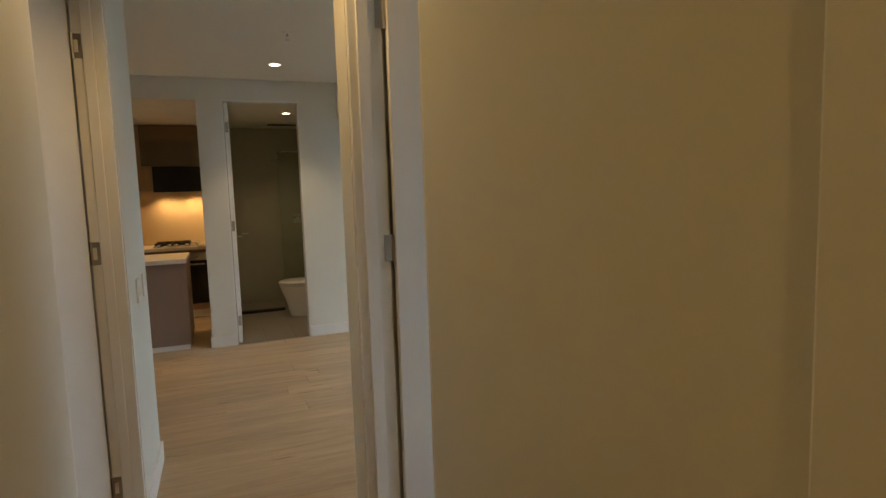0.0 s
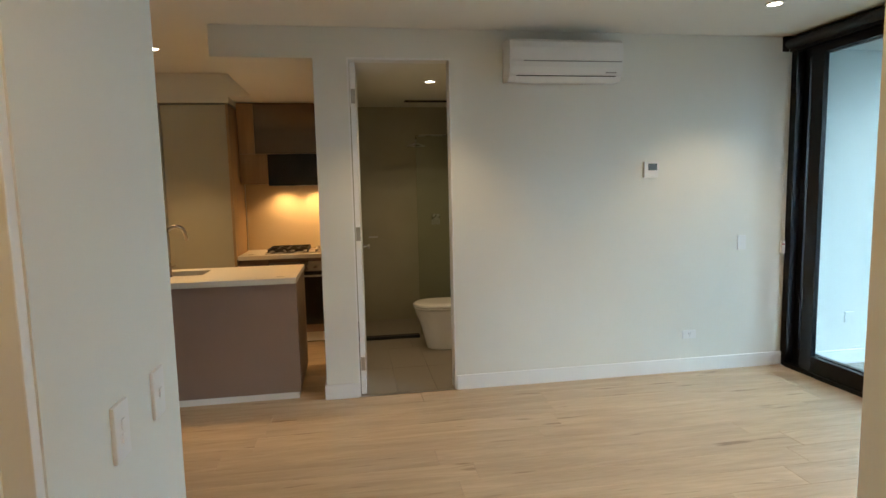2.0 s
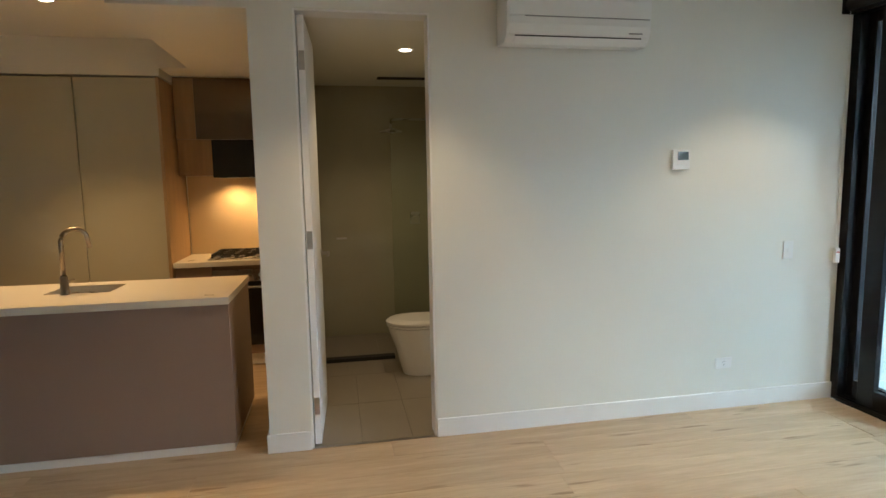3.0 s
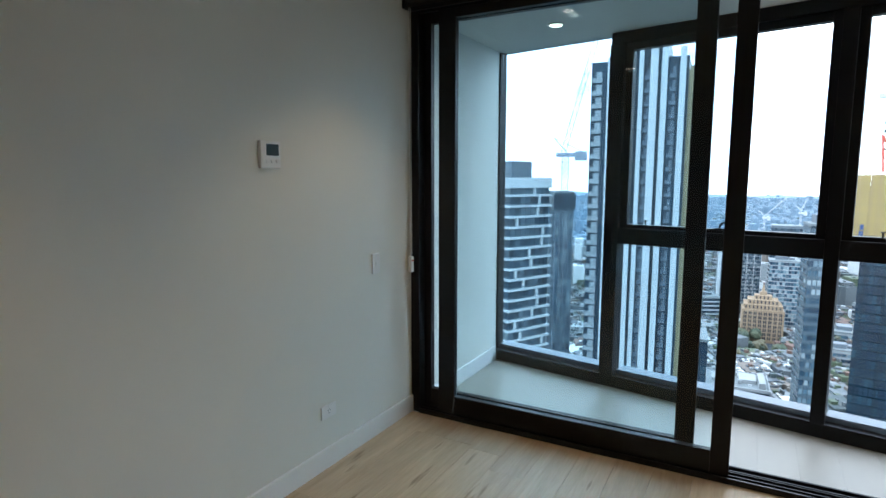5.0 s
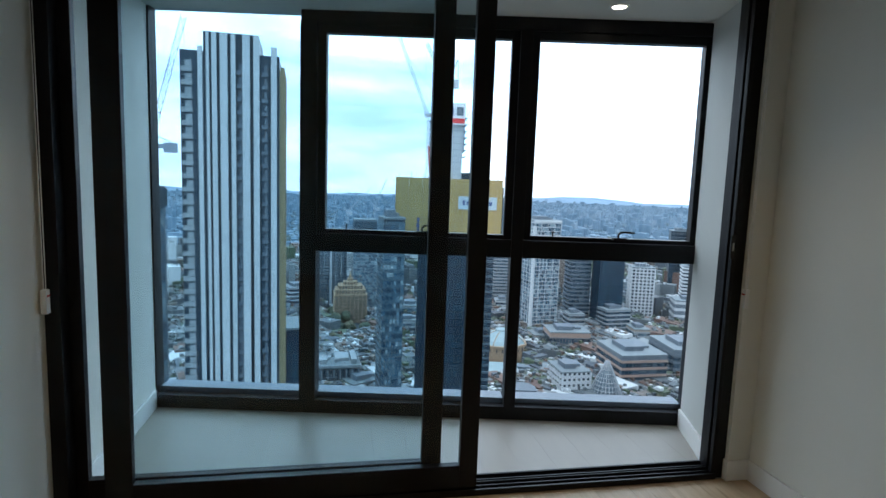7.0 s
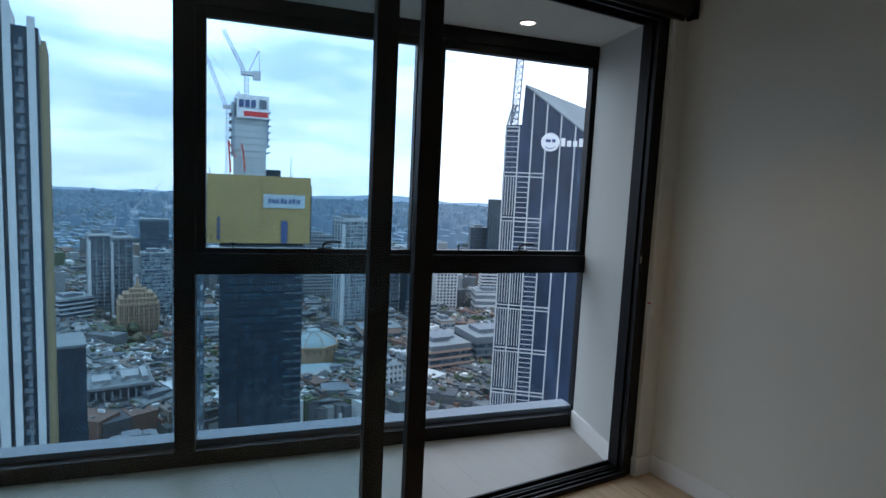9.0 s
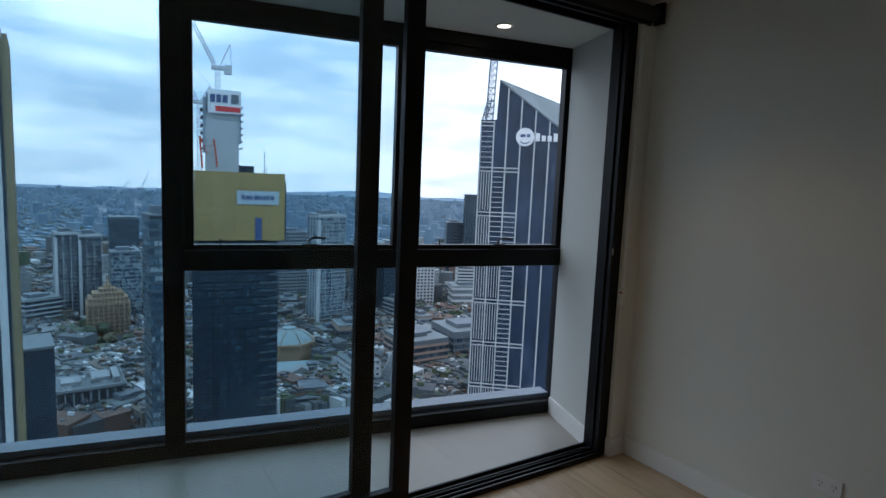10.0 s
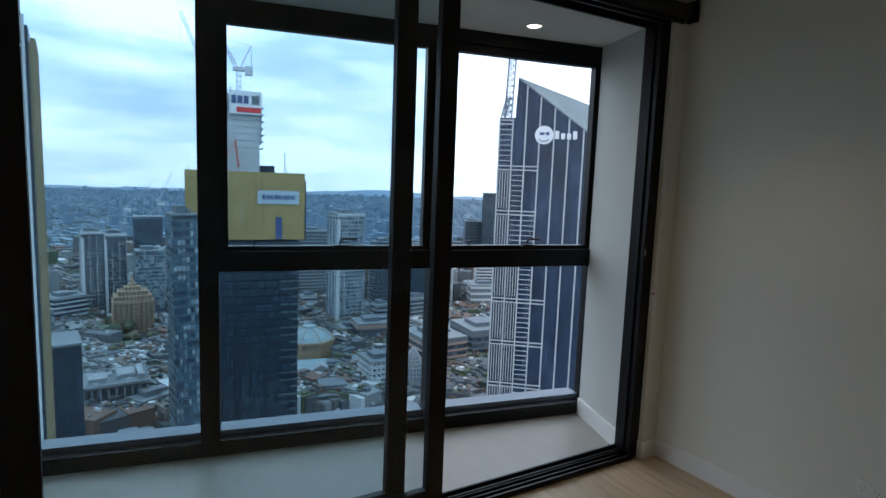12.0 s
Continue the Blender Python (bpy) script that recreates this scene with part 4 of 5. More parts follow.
M_ROOF = mottled("roof_grey", (0.13, 0.16, 0.175), 0.8, var=0.25, scale=0.06, fine=0.7, bump=0.0)
M_COPPER = mottled("pale_green_roof", (0.16, 0.23, 0.25), 0.6, var=0.15, scale=0.1, fine=1.0, bump=0.0)
M_SIGNW = mottled("white_sign", (0.6, 0.62, 0.64), 0.5, var=0.03, bump=0.0)
M_SIGNP = mottled("pale_blue_sign", (0.3, 0.38, 0.42), 0.5, var=0.03, bump=0.0)
M_SIGNR = mottled("red_sign", (0.5, 0.03, 0.03), 0.5, var=0.05, bump=0.0)
M_SIGNB = mottled("navy_sign", (0.03, 0.06, 0.16), 0.5, var=0.05, bump=0.0)
M_STEEL = mottled("crane_white_steel", (0.42, 0.45, 0.48), 0.5, var=0.1, bump=0.0)
M_MAST = mottled("grey_blue_steel", (0.2, 0.24, 0.29), 0.5, var=0.1, bump=0.0)
M_RSTEEL = mottled("red_steel", (0.45, 0.07, 0.04), 0.5, var=0.1, bump=0.0)
M_WIN = mottled("dark_window", (0.02, 0.03, 0.045), 0.15, var=0.3, scale=0.5, bump=0.0)
M_PANE = islanded("office_panes", [(0.012, 0.028, 0.045), (0.02, 0.042, 0.065), (0.035, 0.062, 0.088), (0.016, 0.034, 0.052), (0.07, 0.10, 0.125), (0.01, 0.022, 0.036)], 0.25)
M_PANE_PALE = islanded("apartment_panes", [(0.02, 0.05, 0.08), (0.05, 0.10, 0.14), (0.12, 0.18, 0.22), (0.03, 0.065, 0.10), (0.20, 0.26, 0.29), (0.015, 0.035, 0.06)], 0.25)
M_PANE_TEAL = islanded("teal_panes", [(0.005, 0.017, 0.034), (0.007, 0.026, 0.05), (0.012, 0.038, 0.062), (0.005, 0.02, 0.042), (0.016, 0.05, 0.076)], 0.3)
M_LEAF = islanded("tree_leaves", [(0.03, 0.048, 0.03), (0.045, 0.058, 0.034), (0.065, 0.062, 0.034), (0.022, 0.038, 0.026)])
M_TOWN = islanded("mixed_roofs", [(0.084, 0.102, 0.114), (0.156, 0.18, 0.192), (0.042, 0.054, 0.066), (0.096, 0.06, 0.048), (0.06, 0.078, 0.096), (0.108, 0.096, 0.084), (0.408, 0.444, 0.456), (0.03, 0.048, 0.054), (0.048, 0.072, 0.042), (0.072, 0.09, 0.102)])
# far blocks: blue-grey aerial haze put into the base colours
M_SUBURB_HAZE = islanded("hazed_suburbs", [(0.10, 0.165, 0.225), (0.115, 0.18, 0.24), (0.105, 0.17, 0.23), (0.13, 0.195, 0.255), (0.092, 0.155, 0.215), (0.118, 0.182, 0.245), (0.11, 0.175, 0.235), (0.155, 0.215, 0.27)])
# pale blue of the woods is distance haze, held in the base colour
M_HILL_HAZE = mottled("hazed_wooded_hills", (0.13, 0.20, 0.275), 0.95, var=0.15, scale=0.002, fine=0.02, bump=0.0)

solid("ground", prism(bmesh.new(), [(-400, -4900), (4950, -4900), (4950, 4900), (-400, 4900)], STREET - 1, STREET), M_ASPH, "city streets and parkland far below", "ground", "structure")


def at(bearing, dist, z=STREET, turn=0.0):
    """A pose on the ground at a bearing from the window; local -y faces the viewer."""
    b = radians(bearing)
    return pose(-2.3 + math.sin(b) * dist, -0.8 + math.cos(b) * dist, z, 0, 0, -bearing + turn)


def ring(w, d, h, t):
    """A band round a block, standing t proud of its sides."""
    return boxes((-w / 2 - t, w / 2 + t, -d / 2 - t, -d / 2 + 0.2, 0, h), (-w / 2 - t, w / 2 + t, d / 2 - 0.2, d / 2 + t, 0, h),
                 (-w / 2 - t, -w / 2 + 0.2, -d / 2 + 0.2, d / 2 - 0.2, 0, h), (w / 2 - 0.2, w / 2 + t, -d / 2 + 0.2, d / 2 - 0.2, 0, h))


def tower(name, label, m, w, d, top, body=M_GRGL, band=None, step=3.3, band_h=0.9, proud=0.25, piers=0, pier_mat=None, pier_w=0.6, low=None, plant=True, crest=False, panes=None, cell=2.2):
    """A tower: glazed body, a spandrel band at each floor, upright piers on two faces, a roof with plant."""
    ob = thing(name, m, label, "building", "city buildings")
    h = top - STREET
    part("body", boxes((-w / 2, w / 2, -d / 2, d / 2, 0, h)), body, ob)
    roof = part("roof", boxes((-w / 2 - 0.3, w / 2 + 0.3, -d / 2 - 0.3, d / 2 + 0.3, h, h + 0.8)), M_ROOF, ob)
    if crest:
        part("edge_column", boxes((-w / 2 - 0.5, -w / 2 + 1.6, -d / 2 - 0.8, -d / 2 + 2.2, 0, h - 4)), M_RIB, ob, "white edge column")
        part("crest", boxes((-w / 2 - 0.5, w / 2 + 0.5, -d / 2 - 0.7, -d / 2 + 0.2, h - 1.2, h + 0.6)), M_RIB, ob, "white top beam")
        rg = random.Random(int(w * 10 + h))
        bal = meshed("balcony_front", boxes((-0.7, 0.7, -0.55, 0.05, 0, 1.1)), M_CONC)
        for q in range(60):
            piece("balcony_front", bal, ob, rg.uniform(-w / 2 + 2, w / 2 - 1), -d / 2, step * int(rg.uniform(h * 0.25, h - 6) / step) + 0.4)
    if plant:
        part("roof_plant", boxes((-w * 0.3, w * 0.12, -d * 0.25, d * 0.25, h + 0.8, h + 3.6), (w * 0.18, w * 0.34, -d * 0.1, d * 0.3, h + 0.8, h + 2.4)), M_GREY, roof)
    if band:
        me = meshed("floor_band", ring(w, d, band_h, proud), band)
        z = max(step, (low or STREET) - STREET)
        n = 0
        while z < h - 0.5 and n < 60:
            piece("floor_band", me, ob, 0, 0, z)
            z += step
            n += 1
    if panes:
        window_panes(ob, w, d, step, h - 0.4, step, min(step * 0.5, band_h if band else 0.5), panes, cell)
    if piers:
        z0 = (low - STREET) if low else 0.0
        me = meshed("pier", boxes((-pier_w / 2, pier_w / 2, -0.5, 0.1, z0, h)), pier_mat)
        side = meshed("pier", boxes((-0.1, 0.5, -pier_w / 2, pier_w / 2, z0, h)), pier_mat)
        for k in range(piers + 1):
            piece("pier", me, ob, -w / 2 + w * k / piers, -d / 2, 0)
        for k in range(1, piers):
            piece("pier", side, ob, w / 2, -d / 2 + d * k / piers, 0)
            piece("pier", side, ob, -w / 2, -d / 2 + d * k / piers, 0, math.pi)
    return ob


def window_panes(ob, w, d, z0, z1, step, sill, material, cell=2.2, gap=0.28, sides=True):
    """Window panes set 0.1 m proud on the front and the two sides, one joined mesh."""
    vs, fs = [], []
    runs = [(Vector((-w / 2, -d / 2, 0)), Vector((1, 0, 0)), w)]
    if sides:
        runs += [(Vector((w / 2, -d / 2, 0)), Vector((0, 1, 0)), d), (Vector((-w / 2, d / 2, 0)), Vector((0, -1, 0)), d)]
    for corner, run, length in runs:
        out = Vector((run.y, -run.x, 0)) * 0.1
        n = max(1, int(length / cell))
        c = length / n
        z = z0
        while z + step < z1 + 0.1:
            for k in range(n):
                a, b = corner + run * (k * c + gap / 2), corner + run * ((k + 1) * c - gap / 2)
                lo, hi = Vector((0, 0, z + sill)), Vector((0, 0, z + step - 0.12))
                q = len(vs)
                vs += [a + lo, b + lo, b + hi, a + hi, a + lo + out, b + lo + out, b + hi + out, a + hi + out]
                fs += [(q + 4, q + 5, q + 6, q + 7), (q, q + 1, q + 5, q + 4), (q + 1, q + 2, q + 6, q + 5), (q + 2, q + 3, q + 7, q + 6), (q + 3, q, q + 4, q + 7)]
            z += step
    me = bpy.data.meshes.new("window_panes")
    me.from_pydata(vs, [], fs)
    me.materials.append(material)
    return tagged(part("window_panes", me, None, ob), kind="stuff")


# slab tower with white balcony edges
ob = thing("apartment_tower", at(68.5, 152, STREET, 42), "apartment tower with white staggered balcony edges", "building", "city buildings")
part("body", boxes((-6.8, 6.8, -6.8, 6.8, 0, 125)), M_GRGL, ob)
part("parapet", ring(13.6, 13.6, 2.6, 0.5), M_RIB, ob).location = (0, 0, 124.2)
part("roof_plant", boxes((-4, 3, -4, 4, 126, 131)), M_GREY, ob)
slab = meshed("balcony_edge", ring(13.6, 13.6, 0.55, 0.6), M_RIB)
window_panes(ob, 13.6, 13.6, 1.0, 124, 2.7, 0.5, M_PANE, 1.7)
link = meshed("balcony_link", boxes((-0.3, 0.3, -0.6, 0.0, 0.5, 2.75)), M_RIB)
rng = random.Random(5)
for k in range(44):
    z = 122 - k * 2.7
    piece("balcony_edge", slab, ob, 0, 0, z)
    piece("balcony_link", link, ob, rng.uniform(-5, 5), -6.8, z)
    piece("balcony_link", link, ob, 6.8, rng.uniform(-5, 5), z, math.pi / 2)

# grey tower under construction beside it
gt = tower("unfinished_tower", "grey concrete tower under construction", at(73.2, 250, STREET, 18), 7.6, 8.5, -4.5, M_GREY, M_GRGL, 3.2, 0.7, 0.2, piers=4, pier_mat=M_GREY, pier_w=0.5, plant=False, panes=M_PANE_PALE, cell=1.5)
part("hoarding", ring(7.6, 8.5, 7, 0.9), M_DKGL, gt).location = (0, 0, 113.5)

# striped tower
ob = thing("striped_tower", at(80.6, 160, STREET, -6), "tall tower with white vertical ribs and bronze side", "building", "city buildings")
SW, SD, SH = 22.6, 22.0, 158.5
part("body", boxes((-SW / 2, SW / 2, -SD / 2, SD / 2, 0, SH - 3)), M_DKGL, ob)
part("crown", boxes((-SW * 0.27, SW * 0.285, -SD / 2 + 0.1, SD * 0.3, SH - 3, SH + 1.6)), M_DKGL, ob)
part("bronze_side", boxes((SW / 2 - 0.3, SW / 2 + 0.7, -SD / 2 + 1.5, SD / 2, 0, SH - 40), (SW / 2 - 0.3, SW / 2 + 0.4, -SD / 2 + 1.5, SD / 2, SH - 40, SH - 6)), M_GOLD, ob, "bronze coloured side cladding")
fin = meshed("side_fin", boxes((0, 0.9, -0.25, 0.25, 0, SH - 5)), M_GOLD)
for k in range(7):
    piece("side_fin", fin, ob, SW / 2 + 0.3, -SD / 2 + 2.5 + k * 2.8, 0)
for u, w, h in ((0.20, 0.045, SH - 2), (0.275, 0.03, SH + 1.4), (0.34, 0.05, SH + 1.4), (0.435, 0.075, SH + 1.4), (0.53, 0.045, SH + 1.4), (0.66, 0.075, SH + 1.4), (0.765, 0.06, SH + 1.4), (0.945, 0.06, SH - 1)):
    x = -SW / 2 + u * SW
    part("rib", boxes((x - w * SW / 2, x + w * SW / 2, -SD / 2 - 0.7, -SD / 2 + 0.1, 0, h)), M_RIB, ob, "white vertical rib")
bay = meshed("balcony_bay", boxes((-1.35, 1.35, -0.45, 0.05, 0, 1.15), (-0.3, 1.2, -0.12, 0.02, 1.2, 2.7)), M_CONC)
bay2 = meshed("window_bay", boxes((-0.75, 0.75, -0.3, 0.05, 0, 1.0), (-0.1, 0.6, -0.12, 0.02, 1.1, 2.6)), M_GREY)
for k in range(44):
    z = SH - 8 - k * 3.15
    piece("balcony_bay", bay, ob, -SW / 2 + 1.4, -SD / 2, z)
    piece("window_bay", bay2, ob, -SW / 2 + 0.595 * SW, -SD / 2, z)
    piece("window_bay", bay2, ob, -SW / 2 + 0.85 * SW, -SD / 2, z)

# towers in the middle distance
tower("apartment_tower", "dark apartment tower with white edge columns", at(88.35, 553, STREET, 8), 16, 16, -50, M_GREY, M_CONC, 3.2, 0.35, 0.15, 3, M_RIB, 0.3, crest=True, panes=M_PANE, cell=1.6)
tower("apartment_tower", "dark apartment tower with white edge columns", at(90.05, 556, STREET, 8), 16, 16, -52, M_GREY, M_CONC, 3.2, 0.35, 0.15, 3, M_RIB, 0.3, crest=True, panes=M_PANE, cell=1.6)
tower("apartment_tower", "blue-grey apartment tower with pale floor bands", at(92.75, 529, STREET, 6), 21, 16, -63.6, M_GREY, M_CONC, 3.2, 0.7, 0.3, 0, panes=M_PANE_PALE, cell=1.9)
tower("unfinished_tower", "dark building core under construction", at(92.7, 650, STREET, 4), 26, 20, -44, M_GREY, None, plant=False, panes=M_PANE, cell=2.6)
slim = tower("office_tower", "slim dark tower with grey panel bands", at(95.45, 232, STREET, 12), 8.6, 12, -14, M_DKGL, M_GRGL, 3.2, 1.3, 0.15, 0, panes=M_PANE_PALE, cell=1.4)
part("warning_light", boxes((-1, 1, -1, 1, 112, 113.2)), M_RSTEEL, slim, "red rooftop beacon box")
ob = thing("deco_building", at(91.35, 505, STREET, 4), "sandstone art deco building with stepped roof", "building", "city buildings")
for w, h in ((29, 25.5), (26.5, 29.5), (21, 33), (12, 36), (5, 38.6)):
    part("tier", boxes((-w / 2, w / 2, -w / 2 * 0.7, w / 2 * 0.7, 0, h)), M_SAND, ob)
part("spire", rod(bmesh.new(), (0, 0, 38.4), (0, 0, 44.5), 1.5, 0.2, 8), M_SAND, ob)
pil = meshed("pilaster", boxes((-0.5, 0.5, -0.6, 0, 0, 25.6)), M_SAND)
dw = meshed("window", boxes((-0.4, 0.4, -0.15, 0, 0, 2.3)), M_WIN)
for k in range(9):
    piece("pilaster", pil, ob, -13.8 + k * 3.45, -10.15, 0)
    if k < 8:
        for f in range(7):
            for s in (-0.62, 0.62):
                piece("window", dw, ob, -12.1 + k * 3.45 + s, -10.15, 2.4 + f * 3.2)
for w, z in ((26.5, 26.4), (21, 30.2), (12, 33.3)):
    for k in range(int(w / 2.6)):
        piece("window", dw, ob, -w / 2 + 1.5 + k * 2.6, -w * 0.35, z)
ob = thing("office_block", at(89.75, 330, STREET, 3), "low office block with white columns and grey roof", "building", "city buildings")
part("body", boxes((-14.5, 14.5, -13, 13, 0, 19)), M_DKGL, ob)
part("roof", boxes((-15, 15, -13.6, 13.6, 19, 20)), M_ROOF, ob)
part("roof_plant", boxes((-12, -4, -8, 2, 20, 22.5), (1, 9, -4, 8, 20, 22), (10, 13, -10, 8, 20, 23)), M_CONC, ob)
part("parapet", ring(29.6, 26.8, 1.1, 0.3), M_CONC, ob).location = (0, 0, 19.6)
window_panes(ob, 29, 26, 1, 18, 4.2, 1.0, M_PANE, 1.9)
col = meshed("column", boxes((-0.35, 0.35, -0.7, 0, 5, 18)), M_CONC)
for k in range(9):
    piece("column", col, ob, -14 + k * 3.5, -13, 0)
rg = random.Random(31)
for k in range(26):
    px, py = rg.uniform(-13, 12), rg.uniform(-12, 11)
    part("roof_unit", boxes((px, px + rg.uniform(0.6, 2.2), py, py + rg.uniform(0.6, 2.0), 20, 20 + rg.uniform(0.6, 2.4))), rg.choice((M_CONC, M_RIB, M_GREY)), ob)
tower("office_block", "dark square office block with a white roof", at(85.6, 205, STREET, 2), 11, 16, -51, M_DKGL, None, plant=False, panes=M_PANE_TEAL, cell=1.8)
tower("office_block", "grey rooftop plant building", at(91.0, 262, STREET, 5), 17, 13, -111, M_GREY, M_CONC, 3.6, 0.6, 0.2, panes=M_PANE)

# tower under construction with a yellow wrap
ob = thing("wrapped_tower", at(101.0, 262, STREET, 3), "tower under construction wrapped in yellow screens", "building", "city buildings")
part("body", boxes((-12.8, 21.0, -13, 13, 0, 101)), M_WRAPGL, ob)
wp = window_panes(ob, 33.6, 26, 0.5, 100, 3.4, 0.5, M_PANE_TEAL, 1.45, 0.16)
wp.location = (4.1, 0, 0)
bal_t = meshed("balcony_front", boxes((-1.6, 1.6, -0.9, 0.05, 0, 1.0)), M_GRGL)
for k in range(28):
    piece("balcony_front", bal_t, ob, 19.2, -13, 3.1 + k * 3.4)
    if k % 3:
        piece("balcony_front", bal_t, ob, 15.0, -13, 3.1 + k * 3.4)
for k in range(6):
    x = -11 + k * 6.1
    part("facade_fin", boxes((x - 0.2, x + 0.2, -13.4, -13, 0, 100)), M_DKGL, ob)
sp = meshed("floor_band", boxes((-12.8, 21.0, -13.12, -12.9, 0, 0.3)), M_DKGL)
for k in range(30):
    piece("floor_band", sp, ob, 0, 0, 2 + k * 3.4)
for k in range(8):
    x0 = -23.4 + k * 5.85
    part("screen", boxes((x0 + 0.02, x0 + 5.83, -14.6 - 0.1 * (k % 2), -14.2, 100, 128.1)), M_WRAP, ob, "yellow perforated screen")
part("screen", boxes((-23.4, -22.9, -14.2, 14, 100, 127.6)), M_WRAP, ob, "yellow perforated screen")
part("screen", boxes((23.4, 24.0, -14.2, 14, 100, 125)), M_DKGL, ob, "dark side screen")
part("deck", boxes((-22.8, 23.3, -14.1, 13.8, 101, 124)), M_GREY, ob)
seam = meshed("screen_seam", boxes((-0.07, 0.07, -14.78, -14.6, 100, 128.3)), M_TAUPE)
for k in range(16):
    piece("screen_seam", seam, ob, -23.3 + k * 2.925 + 0.3 * math.sin(k * 2.1), 0, 0)
tie = meshed("screen_rail", boxes((-23.3, 23.3, -14.76, -14.6, 0, 0.16)), M_GOLD)
for k in range(7):
    piece("screen_rail", tie, ob, 0, 0, 103.4 + k * 3.6)
for k in range(9):
    part("guard_post", rod(bmesh.new(), (-22 + k * 5.4, -14.4, 128), (-22 + k * 5.4, -14.4, 129.6 + 1.2 * (k % 3 == 1)), 0.12, seg=5), M_GREY, ob)
for k in range(4):
    part("work_lamp", boxes((-2.3, -1.7, -15.0, -14.75, 108 + k * 2.3 - (k > 1) * 0.4, 108.6 + k * 2.3 - (k > 1) * 0.4), bevel=0.08), M_SIGNW, ob, "small white work lamp")
part("sign_board", boxes((4.1, 21.0, -15.1, -14.75, 115.0, 120.6)), M_SIGNP, ob, "pale sign board with a dark bar")
for k in range(8):
    part("sign_bar", boxes((6.0 + k * 1.65, 7.0 + k * 1.65 + 0.35 * (k % 2), -15.2, -15.1, 116.9, 118.6 + 0.5 * (k % 3 == 0))), M_SIGNB, ob)
part("sign_board", boxes((11.4, 14.0, -15.1, -14.75, 100.1, 109.5)), M_SIGNB, ob, "navy upright sign")
for k in range(4):
    part("sign_bar", boxes((-13.9 + 0.2 * (k % 2), -12.6, -15.0, -14.75, 101.6 + k * 2.4, 103.6 + k * 2.4), bevel=0.3), M_SIGNB, ob)
part("core", boxes((-7.2, 5.6, -6, 8, 124, 152)), M_RIB, ob, "pale concrete lift core")
cl = meshed("pour_line", boxes((-7.3, 5.7, -6.12, -6.0, 0, 0.25)), M_CONC)
for k in range(9):
    piece("pour_line", cl, ob, 0, 0, 127 + k * 2.8)
part("jump_form", boxes((-8.2, -7.2, -6.5, 8.5, 136, 158), (5.6, 6.4, -6.5, 8.5, 140, 158), (-7, 5.5, -5, 8, 152, 160)), M_MAST, ob)
for k in range(7):
    part("scaffold_deck", boxes((-9.2, -8.2, -7.2, 6, 134 + k * 3.2, 134.3 + k * 3.2), (6.4, 7.3, -7.2, 6, 138 + k * 2.8, 138.3 + k * 2.8)), M_GREY, ob)
part("sign_board", boxes((-6.4, 6.4, -8.2, -7.7, 151.8, 161.2)), M_SIGNW, ob, "white sign with dark and red bars")
for k in range(3):
    part("sign_bar", boxes((-5.6 + k * 2.4, -3.7 + k * 2.4, -8.35, -8.2, 156.0, 159.2)), M_SIGNB, ob)
part("sign_bar", boxes((2.4, 5.4, -8.35, -8.2, 155.8, 159.6), bevel=0.6), M_GREY, ob)
part("sign_bar", boxes((-3.6, 6.0, -8.35, -8.2, 152.5, 154.6)), M_SIGNR, ob)
part("hoist_arm", tube(bmesh.new(), [(-8.6, -9, 129), (-9.6, -9, 142), (-6.6, -9, 135), (-4.2, -9, 141), (-3, -9, 130)], 0.35, 6), M_RSTEEL, ob, "red concrete placing boom")
part("hoist_box", boxes((6, 12, -4, 6, 124, 131)), M_DKGL, ob)
part("aerial", rod(bmesh.new(), (15.5, -10, 124), (15.5, -10, 137), 0.15, seg=5), M_GREY, ob)


def lattice(bm, a, b, w, bays, r=0.12):
    """A square braced mast from a to b."""
    a, b = Vector(a), Vector(b)
    d = (b - a).normalized()
    s = d.cross(Vector((0, 1, 0.01))).normalized() * w / 2
    u = s.normalized().cross(d) * w / 2
    cs = (s + u, s - u, -s - u, -s + u)
    for c in cs:
        rod(bm, a + c, b + c, r, seg=4)
    for k in range(bays):
        p, q = a.lerp(b, k / bays), a.lerp(b, (k + 1) / bays)
        for i in range(4):
            rod(bm, p + cs[i], q + cs[(i + 1) % 4], r * 0.7, seg=4)
            rod(bm, p + cs[i], p + cs[(i + 1) % 4], r * 0.7, seg=4)
    return bm


